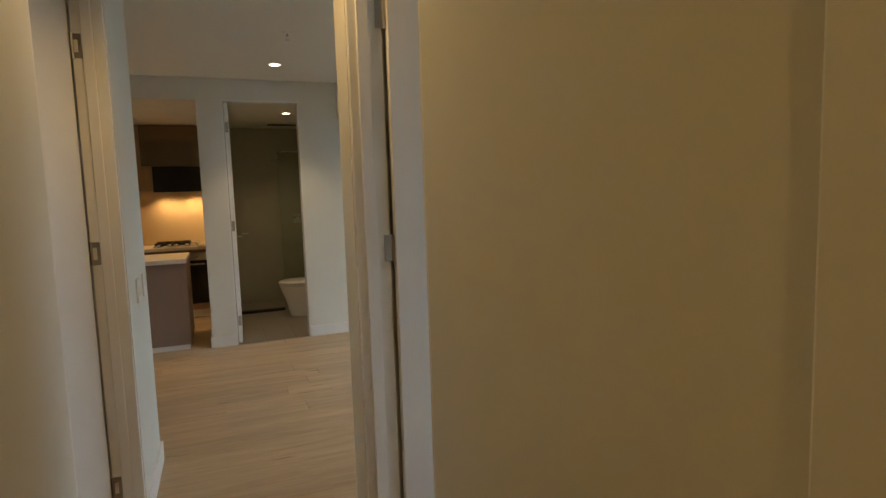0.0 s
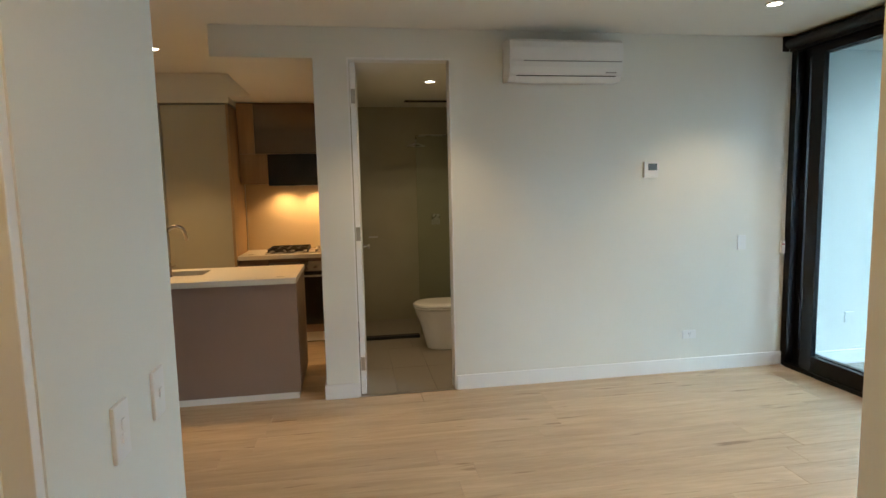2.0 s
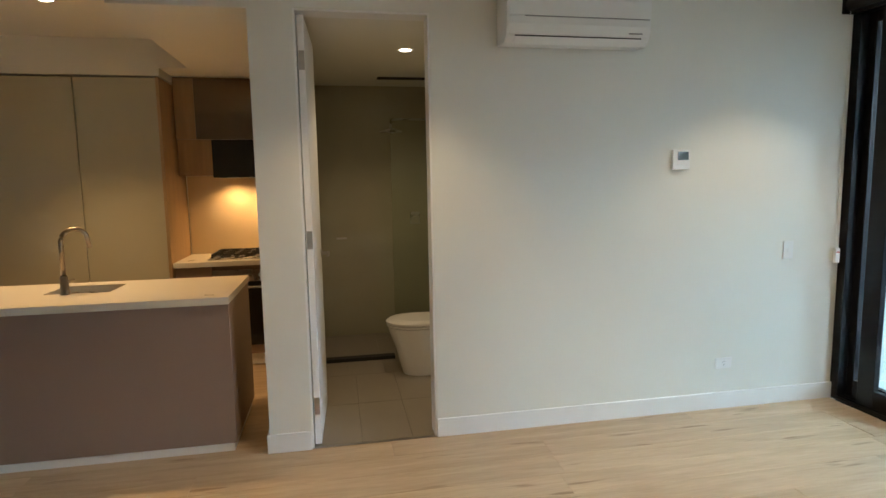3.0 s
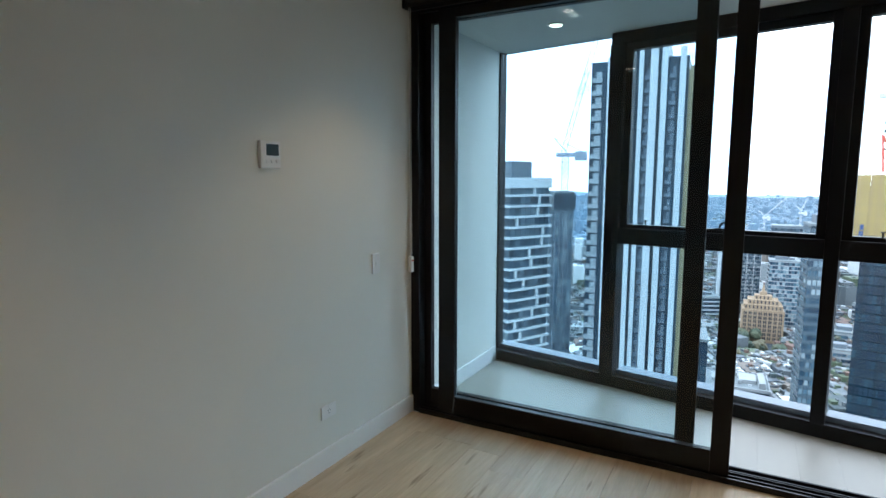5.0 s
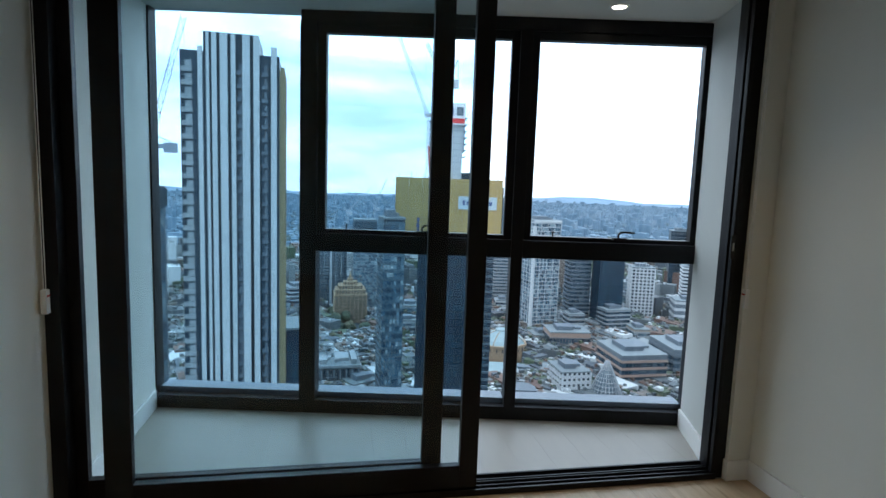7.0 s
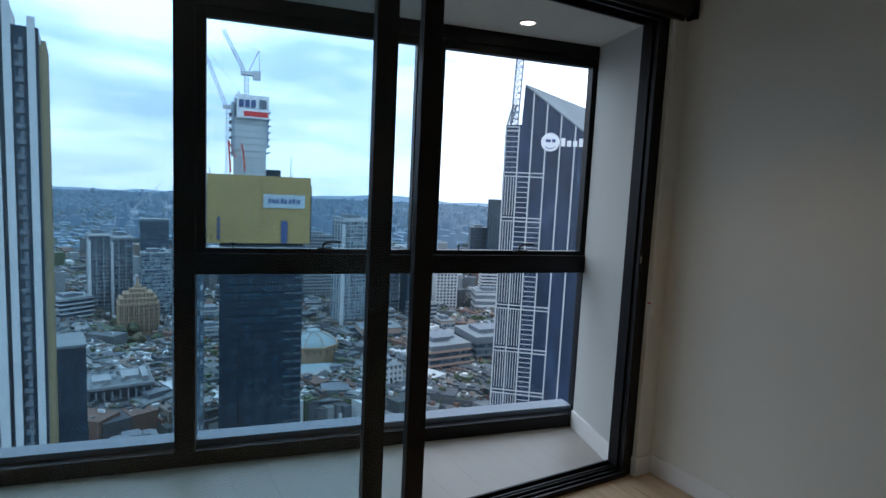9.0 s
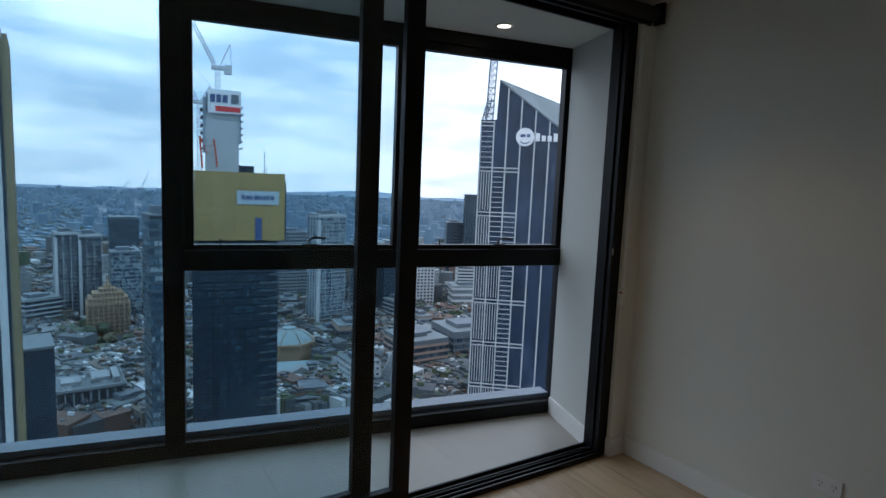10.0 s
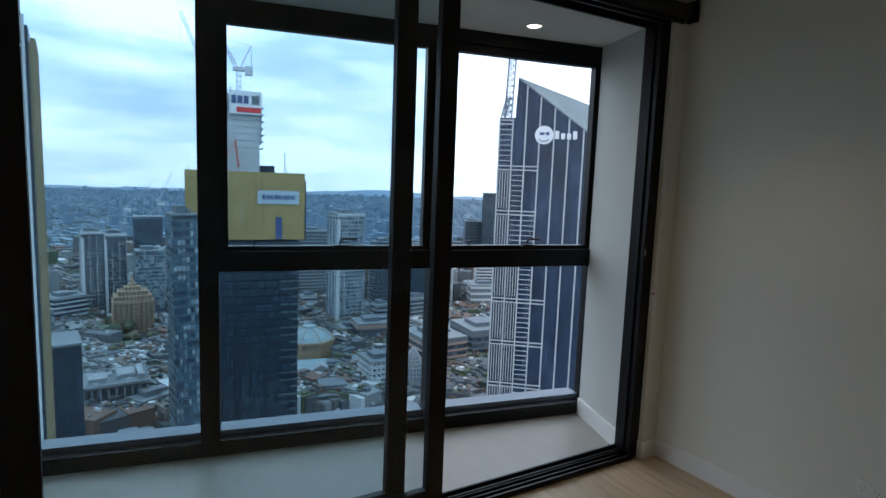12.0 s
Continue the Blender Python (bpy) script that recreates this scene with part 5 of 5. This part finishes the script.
def tower_crane(m, mast, jib, tip, label="white luffing tower crane on a building site", width=1.8, steel=M_STEEL):
    """Mast height, the jib's tip (x, z above the cab), the counter jib's end (x, z)."""
    ob = thing("tower_crane", m, label, "crane", "tower cranes")
    part("mast", lattice(bmesh.new(), (0, 0, 0), (0, 0, mast), width, max(3, int(mast / 2.2))), steel, ob)
    part("cab", boxes((-1.4 * width, 2.2 * width, -width * 0.7, width * 0.7, mast, mast + 1.6), (1.4 * width, 3.2 * width, -width * 0.6, width * 0.6, mast - 1.6, mast + 2.2), bevel=0.1), steel, ob)
    part("jib", lattice(bmesh.new(), (-1, 0, mast + 1.5), (jib[0], 0, mast + jib[1]), width * 0.7, 12, 0.11), steel, ob)
    bm = rod(bmesh.new(), (0.8, 0, mast + 1.5), (tip[0], 0, mast + tip[1]), 0.22, seg=5)
    rod(bm, (3.0 * width, 0, mast + 1.5), (tip[0], 0, mast + tip[1]), 0.16, seg=5)
    part("a_frame", bm, steel, ob)
    part("tie_rope", rod(bmesh.new(), (tip[0], 0, mast + tip[1]), (jib[0] * 0.7, 0, mast + jib[1] * 0.72), 0.06, seg=4), M_GREY, ob)
    part("hoist_rope", rod(bmesh.new(), (jib[0], 0, mast + jib[1]), (jib[0], 0, mast + jib[1] - 14), 0.05, seg=4), M_GREY, ob)
    return ob


tower_crane(at(100.5, 266, 35), 11, (-9.5, 18), (5, 11))
tower_crane(at(73.5, 251, -6), 17, (12, 51), (-5, 8), "grey luffing tower crane on a building site", 2.8, M_MAST)
tower_crane(at(98.9, 300), 160, (-17, 41), (5, 9))
tower_crane(at(91.0, 640, -47), 10, (26, 30), (-6, 8), width=1.6)
tower_crane(at(93.7, 650, -44), 12, (12, 34), (-5, 8), width=1.6)

# apartments, library dome and low blocks
tower("apartment_tower", "white and blue gridded apartment tower", at(110.6, 475, STREET, 28), 24, 20, -27, M_CONC, M_RIB, 3.2, 0.45, 0.25, 4, M_RIB, 0.3, crest=True, panes=M_PANE_PALE, cell=1.7)
tower("apartment_tower", "beige apartment block with many windows", at(107.2, 585, STREET, 10), 28, 18, -51.6, M_CONC, M_CONC, 3.3, 1.3, 0.2, 0, panes=M_PANE, cell=1.8)
tower("office_tower", "grey office slab with horizontal bands", at(114.3, 505, STREET, 20), 18, 16, -53, M_GRGL, M_GREY, 3.6, 1.4, 0.2, 0, panes=M_PANE)
tower("office_tower", "dark blue office tower", at(117.2, 500, STREET, 22), 21, 18, -53, M_DKGL, M_DKGL, 3.6, 1.0, 0.2, 0, panes=M_PANE_TEAL)
tower("apartment_tower", "white residential tower with dark window columns", at(120.3, 565, STREET, 14), 21, 16, -72, M_WIN, M_RIB, 3.2, 1.3, 0.3, 6, M_RIB, 1.3)
tower("office_block", "white stepped office block", at(124.9, 600, STREET, 10), 22, 18, -72, M_WIN, M_RIB, 3.4, 1.8, 0.4, 0)
tower("office_block", "white boxy office block with a wide cornice", at(125.0, 560, STREET, 14), 34, 20, -98, M_GREY, M_RIB, 6.0, 2.4, 0.4, 0)
tower("office_tower", "dark glass office tower on the skyline", at(125.5, 700, STREET, 8), 27, 22, -10, M_DKGL, None, piers=8, pier_mat=M_GRGL, pier_w=0.4, plant=False, panes=M_PANE)
tower("office_tower", "dark stepped office tower", at(123.4, 720, STREET, 8), 21, 20, -46, M_DKGL, M_GREY, 4, 0.7, 0.2)
tower("shopping_centre", "low glass shopping centre with banded facade", at(119.9, 370, STREET, 30), 30, 34, -99, M_GREY, M_TAUPE, 4.4, 1.5, 0.3, panes=M_PANE)
tower("shopping_centre", "low glass shopping centre with banded facade", at(124.8, 400, STREET, 30), 34, 34, -99, M_GREY, M_GREY, 4.4, 1.5, 0.3, panes=M_PANE)
tower("office_block", "white office block beside the cone", at(114.1, 325, STREET, 26), 17, 20, -102, M_WIN, M_RIB, 3.3, 1.9, 0.3, 6, M_RIB, 1.2)
tower("office_block", "flat-roofed grey block with pale roof plant", at(110.0, 312, STREET, 8), 36, 26, -115, M_DKGL, None, panes=M_PANE)
tower("office_block", "brown brick city block with flat roof", at(113.6, 425, STREET, 16), 30, 22, -105, M_TAUPE, M_GREY, 4, 0.6, 0.2, panes=M_PANE)

dome = thing("domed_library", at(107.1, 392, STREET, 4), "sandstone library with an octagonal glazed dome", "building", "city buildings")
octo = lambda r: [(r * math.cos(math.pi / 8 + k * math.pi / 4), r * math.sin(math.pi / 8 + k * math.pi / 4)) for k in range(8)]
part("drum", prism(bmesh.new(), octo(17), 0, 17), M_SAND, dome)
part("cornice", prism(bmesh.new(), octo(18.4), 15.4, 16.9), M_SAND, dome)
part("dome_roof", loft([(octo(17.2), 17), (octo(15.0), 19.2), (octo(10.5), 22), (octo(5), 24), (octo(4.6), 25.2)]), M_COPPER, dome, "pale green glazed dome")
rb = bmesh.new()
for k in range(8):
    a = math.pi / 8 + k * math.pi / 4
    tube(rb, [(17.3 * math.cos(a), 17.3 * math.sin(a), 17), (15.1 * math.cos(a), 15.1 * math.sin(a), 19.4), (10.6 * math.cos(a), 10.6 * math.sin(a), 22.2), (5 * math.cos(a), 5 * math.sin(a), 24.2)], 0.3, 5)
part("dome_rib", rb, M_SAND, dome)
for k in range(8):
    a = k * math.pi / 4
    for s in (-4, 0, 4):
        w = piece("window", dw, dome, 15.75 * math.cos(a) - s * math.sin(a), 15.75 * math.sin(a) + s * math.cos(a), 12.0, a + math.pi / 2)
part("wing", boxes((-34, 30, -44, -26, 0, 8), (-28, 26, -26, -18, 0, 6)), M_CONC, dome)
part("wing_roof", boxes((-35, 31, -45, -25, 8, 9)), M_COPPER, dome)
pd = profiled([(-8, 0), (8, 0), (0, 4.4)], -4, 4)
po = part("pediment", pd, M_CONC, dome)
po.matrix_basis = pose(4, -46, 8.5, 0, 0, 90)
pc = meshed("column", rod(bmesh.new(), (0, 0, 0), (0, 0, 8.5), 0.8, seg=10), M_CONC)
bn_r = [meshed("banner", boxes((-0.7, 0.7, -0.05, 0.05, 2, 8)), mm) for mm in (M_SIGNR, M_WRAP, M_SIGNB)]
for k in range(6):
    piece("column", pc, dome, -3 + k * 2.8, -49, 0)
    if k < 5:
        piece("banner", bn_r[k % 3], dome, -1.6 + k * 2.8, -47.5, 0)
cone = thing("glass_cone", at(117.8, 322), "conical glass atrium roof with a steel grid", "building", "city buildings")
part("glass_shell", rod(bmesh.new(), (0, 0, 4), (0, 0, 30), 12.5, 1.0, 24), M_GRGL, cone)
cb = bmesh.new()
for k in range(24):
    a = k * math.pi / 12
    rod(cb, (12.6 * math.cos(a), 12.6 * math.sin(a), 4), (1.1 * math.cos(a), 1.1 * math.sin(a), 30.2), 0.14, seg=4)
for k in range(12):
    r = 12.6 - 11.5 * k / 12
    tube(cb, [(r * math.cos(a), r * math.sin(a), 4 + 26 * k / 12) for a in [q * math.pi / 12 for q in range(25)]], 0.13, 4)
part("steel_grid", cb, M_RIB, cone)
part("podium", boxes((-20, 20, -16, 20, 0, 8)), M_CONC, cone)

# dark tower with a raking roof and a white grid
GS, GB = 0.8, -31.5
ob = thing("gridded_tower", at(130.6, 298, 1.5 - GS * 126.5, 0) @ Matrix.Diagonal((GS, GS, GS, 1)), "dark glass tower with white grid and raking roof", "building", "city buildings")
GL, GR, GA, GZ = -31.0, 31.0, -20.5, 190.0
slope = 0.74
zr = GZ - slope * (GR - GA)
bm = bmesh.new()
fr = [bm.verts.new(p) for p in ((GL, -22, GB), (GR, -22, GB), (GR, -22, zr), (GA, -22, GZ), (GA - 0.8, -22, GZ - 23), (GL, -22, GZ - 23.4))]
bk = [bm.verts.new(p) for p in ((GL, 22, GB), (GR, 22, GB), (GR, 22, zr + 26), (GA, 22, GZ), (GA - 0.8, 22, GZ - 23), (GL, 22, GZ - 23.4))]
for k in range(6):
    if k != 2:
        bm.faces.new((fr[k], fr[(k + 1) % 6], bk[(k + 1) % 6], bk[k]))
bm.faces.new(fr[::-1])
bm.faces.new(bk)
part("body", bm, M_NAVY, ob)
bm = bmesh.new()
lo = [bm.verts.new(p) for p in ((GA, -22.6, GZ), (GR, -22.6, zr), (GR, 22, zr + 26), (GA, 22, GZ))]
hi = [bm.verts.new((v.co.x, v.co.y, v.co.z + 0.9)) for v in lo]
for k in range(4):
    bm.faces.new((lo[k], lo[(k + 1) % 4], hi[(k + 1) % 4], hi[k]))
bm.faces.new(lo[::-1])
bm.faces.new(hi)
part("raking_roof", bm, M_ROOF, ob, "pale ribbed raking roof")
COLS = (-30.5, -22.6, -14.8, -6.4, 2.2, 10.8, 19.6, 28.4)
for k, x in enumerate(COLS):
    ztop = GZ - 24 if k == 0 else (GZ - 24 if k == 1 else GZ - slope * (x - GA))
    part("grid_column", boxes((x - 0.42, x + 0.42, -22.5, -22, GB, ztop)), M_RIB, ob, "white grid column")
thin_v = meshed("grid_mullion", boxes((-0.22, 0.22, -22.4, -22, 0, 23)), M_RIB)
thin_h = meshed("grid_rail", boxes((-3.7, 3.7, -22.4, -22, -0.2, 0.2)), M_RIB)
for f in range(7):
    z = GZ - 24.5 - 27.4 * f
    for dz in (0, -2.3):
        part("grid_beam", boxes((COLS[0], (COLS[1], COLS[3], COLS[3], COLS[4], COLS[4], COLS[4], COLS[4])[f], -22.55, -22.02, z + dz - 0.35, z + dz + 0.35)), M_RIB, ob, "white grid beam")
    for q in range(3):
        x = (COLS[q] + COLS[q + 1]) / 2
        if q > f:
            continue
        if q < f and q < (1 if f < 3 else 2):
            for dx in (-2.4, -0.8, 0.8, 2.4):
                piece("grid_mullion", thin_v, ob, x + dx, 0, z - 26)
        else:
            for r in range(7):
                piece("grid_rail", thin_h, ob, x, 0, z - 5.6 - r * 3.1)
SX, SZ = -3.6, 157.0
part("sign_disc", rod(bmesh.new(), (SX, -22.2, SZ), (SX, -22.9, SZ), 5.5, seg=28), M_SIGNW, ob, "white round sign with a dark smile mark")
part("sign_mark", tube(bmesh.new(), [(SX + 3.4 * math.cos(a), -23.0, SZ - 0.4 + 3.4 * math.sin(a)) for a in [radians(215 + 11 * q) for q in range(11)]], 0.25, 5), M_SIGNB, ob)
part("sign_mark", boxes((SX - 2.8, SX + 0.2, -23.05, -22.9, SZ, SZ + 1.6), (SX + 1.0, SX + 3.0, -23.05, -22.9, SZ, SZ + 1.8)), M_SIGNB, ob)
for q in range(4):
    part("sign_letter_bar", boxes((SX + 6.4 + q * 3.5, SX + 8.8 + q * 3.5, -22.9, -22.5, SZ - 2.2, SZ + (2.6 if q in (0, 3) else 1.2))), M_SIGNW, ob, "white bar in place of a letter")
part("roof_mast", lattice(lattice(bmesh.new(), (-26, -20, GZ - 23.2), (-24.2, -20, GZ + 27), 4.2, 13, 0.34), (-29, -20, GZ - 23.2), (-26, -20, GZ - 10), 2.4, 4, 0.3), M_MAST, ob, "grey lattice roof mast")

# nearer low blocks with their floors
rng2 = random.Random(21)
for k in range(70):
    bd = 83 + 46 * rng2.random()
    dd = 300 + 420 * rng2.random()
    if 94 < bd < 110 and dd < 430 or 126 < bd or 89 < bd < 93.5 and 400 < dd < 530:
        continue
    hh = rng2.choice((9, 12, 16, 20, 26)) if dd > 420 else rng2.choice((7, 9, 12, 14))
    body, trim = rng2.choice(((M_GREY, M_CONC), (M_GRGL, M_ROOF), (M_TAUPE, M_CONC), (M_WIN, M_RIB), (M_GREY, M_RIB), (M_SAND, M_CONC)))
    tower("city_block", rng2.choice(("low city block with banded windows", "low city block with a flat grey roof", "small office block among the streets")),
          at(bd, dd, STREET, rng2.choice((6, 24, 33))), rng2.uniform(12, 26), rng2.uniform(12, 22), STREET + hh + rng2.uniform(-1, 1), body, trim, 3.6, rng2.uniform(0.8, 1.5), 0.22, 0, panes=rng2.choice((M_PANE, M_PANE, M_PANE_PALE)), cell=rng2.uniform(1.6, 2.6))

# roofs of the town, one joined sheet of small blocks
rng = np.random.default_rng(11)
vs, fs = [], []
cube_f = [(0, 3, 2, 1), (4, 5, 6, 7), (0, 1, 5, 4), (1, 2, 6, 5), (2, 3, 7, 6), (3, 0, 4, 7)]
for i in range(40000):
    dist = 300 + 4400 * rng.random() ** 1.35
    b = radians(58 + 88 * rng.random())
    cx, cy = math.sin(b) * dist, math.cos(b) * dist
    s = (5 + 8 * rng.random()) * (1 + dist / 9000)
    h = 4 + 9 * rng.random() + (rng.random() < 0.05 and dist < 2200) * 26 * rng.random() + (rng.random() < 0.02) * 22
    if dist > 2400:
        h = 3 + 4 * rng.random() + (rng.random() < 0.02) * 14
    bdeg = math.degrees(b)
    if 104 < bdeg < 110.5 and 330 < dist < 425 or 89.2 < bdeg < 93.5 and 430 < dist < 525 or bdeg > 125.5 and dist < 330:
        continue
    if dist < 560:
        h = min(h, 11 + 4 * rng.random())
    a = radians(20) + (rng.random() < 0.2) * 0.5
    ca, sa = math.cos(a), math.sin(a)
    hx, hy = s * (0.5 + 0.6 * rng.random()), s * 0.5
    k = len(vs)
    for z in (STREET, STREET + h):
        for px, py in ((-hx, -hy), (hx, -hy), (hx, hy), (-hx, hy)):
            vs.append((cx + px * ca - py * sa, cy + px * sa + py * ca, z))
    fs += [tuple(k + q for q in f) for f in cube_f]
    for j in range(4 if dist < 850 else 0):
        w, d, ph = 0.4 + 1.6 * rng.random(), 0.4 + 1.2 * rng.random(), 0.6 + 1.6 * rng.random()
        ox, oy = (rng.random() - 0.5) * 1.5 * hx, (rng.random() - 0.5) * 1.5 * hy
        for z in (STREET + h, STREET + h + ph):
            for px, py in ((ox - w, oy - d), (ox + w, oy - d), (ox + w, oy + d), (ox - w, oy + d)):
                vs.append((cx + px * ca - py * sa, cy + px * sa + py * ca, z))
# from 1000 m out the blocks take the haze-tinted colours
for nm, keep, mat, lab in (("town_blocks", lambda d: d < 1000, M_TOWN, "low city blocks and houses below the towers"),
                           ("far_suburbs", lambda d: d >= 1000, M_SUBURB_HAZE, "leafy suburbs reaching to the horizon, blue-grey haze in their colour")):
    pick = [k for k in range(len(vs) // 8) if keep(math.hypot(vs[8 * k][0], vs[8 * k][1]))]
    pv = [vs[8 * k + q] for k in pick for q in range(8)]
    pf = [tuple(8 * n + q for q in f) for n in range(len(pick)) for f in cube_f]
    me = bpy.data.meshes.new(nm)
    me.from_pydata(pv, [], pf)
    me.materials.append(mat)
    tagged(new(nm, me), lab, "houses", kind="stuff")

# street and park trees, one joined sheet of leaf clumps
base_ico = bmesh.new()
bmesh.ops.create_icosphere(base_ico, subdivisions=1, radius=1.0)
iv = [v.co.copy() for v in base_ico.verts]
fi = [tuple(v.index for v in f.verts) for f in base_ico.faces]
base_ico.free()
vs, fs = [], []
for i in range(2600):
    dist = 330 + 1900 * rng.random() ** 1.6
    bd = 60 + 84 * rng.random() if i % 3 else 84 + 6 * rng.random()
    b = radians(bd)
    cx, cy = math.sin(b) * dist, math.cos(b) * dist
    for c in range(4):
        ox, oy, oz, r = rng.normal(0, 3.0), rng.normal(0, 3.0), 6 + rng.normal(0, 1.5), 2.2 + 2.2 * rng.random()
        k = len(vs)
        vs += [(cx + ox + v.x * r * (0.7 + 0.6 * rng.random()), cy + oy + v.y * r * (0.7 + 0.6 * rng.random()), STREET + oz + v.z * r) for v in iv]
        fs += [tuple(k + q for q in f) for f in fi]
me = bpy.data.meshes.new("city_trees")
me.from_pydata(vs, [], fs)
me.materials.append(M_LEAF)
tagged(new("city_trees", me), "autumn-green street and park trees among the blocks", "trees", kind="stuff")

# hills on the skyline
bm = bmesh.new()
prev = None
for k in range(121):
    b = radians(52 + 96 * k / 120)
    h = 12 + 30 * max(0, noise.noise((k * 0.085, 3.1, 0.4))) + 9 * noise.noise((k * 0.31, 8.0, 1.0)) + 34 * math.exp(-((k - 78) / 6.0) ** 2)
    x, y = math.sin(b) * 4600, math.cos(b) * 4600
    cur = [bm.verts.new((x * 0.94, y * 0.94, STREET)), bm.verts.new((x, y, STREET + max(3, h))), bm.verts.new((x * 1.05, y * 1.05, STREET))]
    if prev:
        bm.faces.new((prev[0], cur[0], cur[1], prev[1]))
        bm.faces.new((prev[1], cur[1], cur[2], prev[2]))
    prev = cur
solid("backdrop_hills", bm, M_HILL_HAZE, "low wooded hills on the horizon, blue haze in their colour", "hills", "structure")

# ---- boards and tiles, last ----
boards(floor, -6.4, -0.032, -3.80, 0.0, 0.19, 1.9, "board", M_OAK, seed=4)
boards(floor, -6.4, -3.71, 0.0, 1.66, 0.19, 1.9, "board", M_OAK, seed=9)
boards(floor, -3.965, -3.105, -8.3, -3.80, 0.19, 1.9, "board", M_OAK, seed=6)
boards(floor, -3.105, 0.0, -7.0, -3.80, 0.19, 1.9, "board", M_OAK, seed=7)
boards(bath_floor, -3.52, -2.232, 0.02, 2.438, 0.6, 0.3, "tile", M_TILE_FLOOR, seed=2, gap=0.0007, top=0.001)
for r in range(18):
    ya = -3.6 + 0.2 * r
    boards(balcony_floor, 0.11, 1.40 + 0.19 * ya, ya, ya + 0.2, 0.2, 1.2, "plank_tile", M_BALC, seed=8 + r, gap=0.0001, top=-0.04, ease=0.0002)
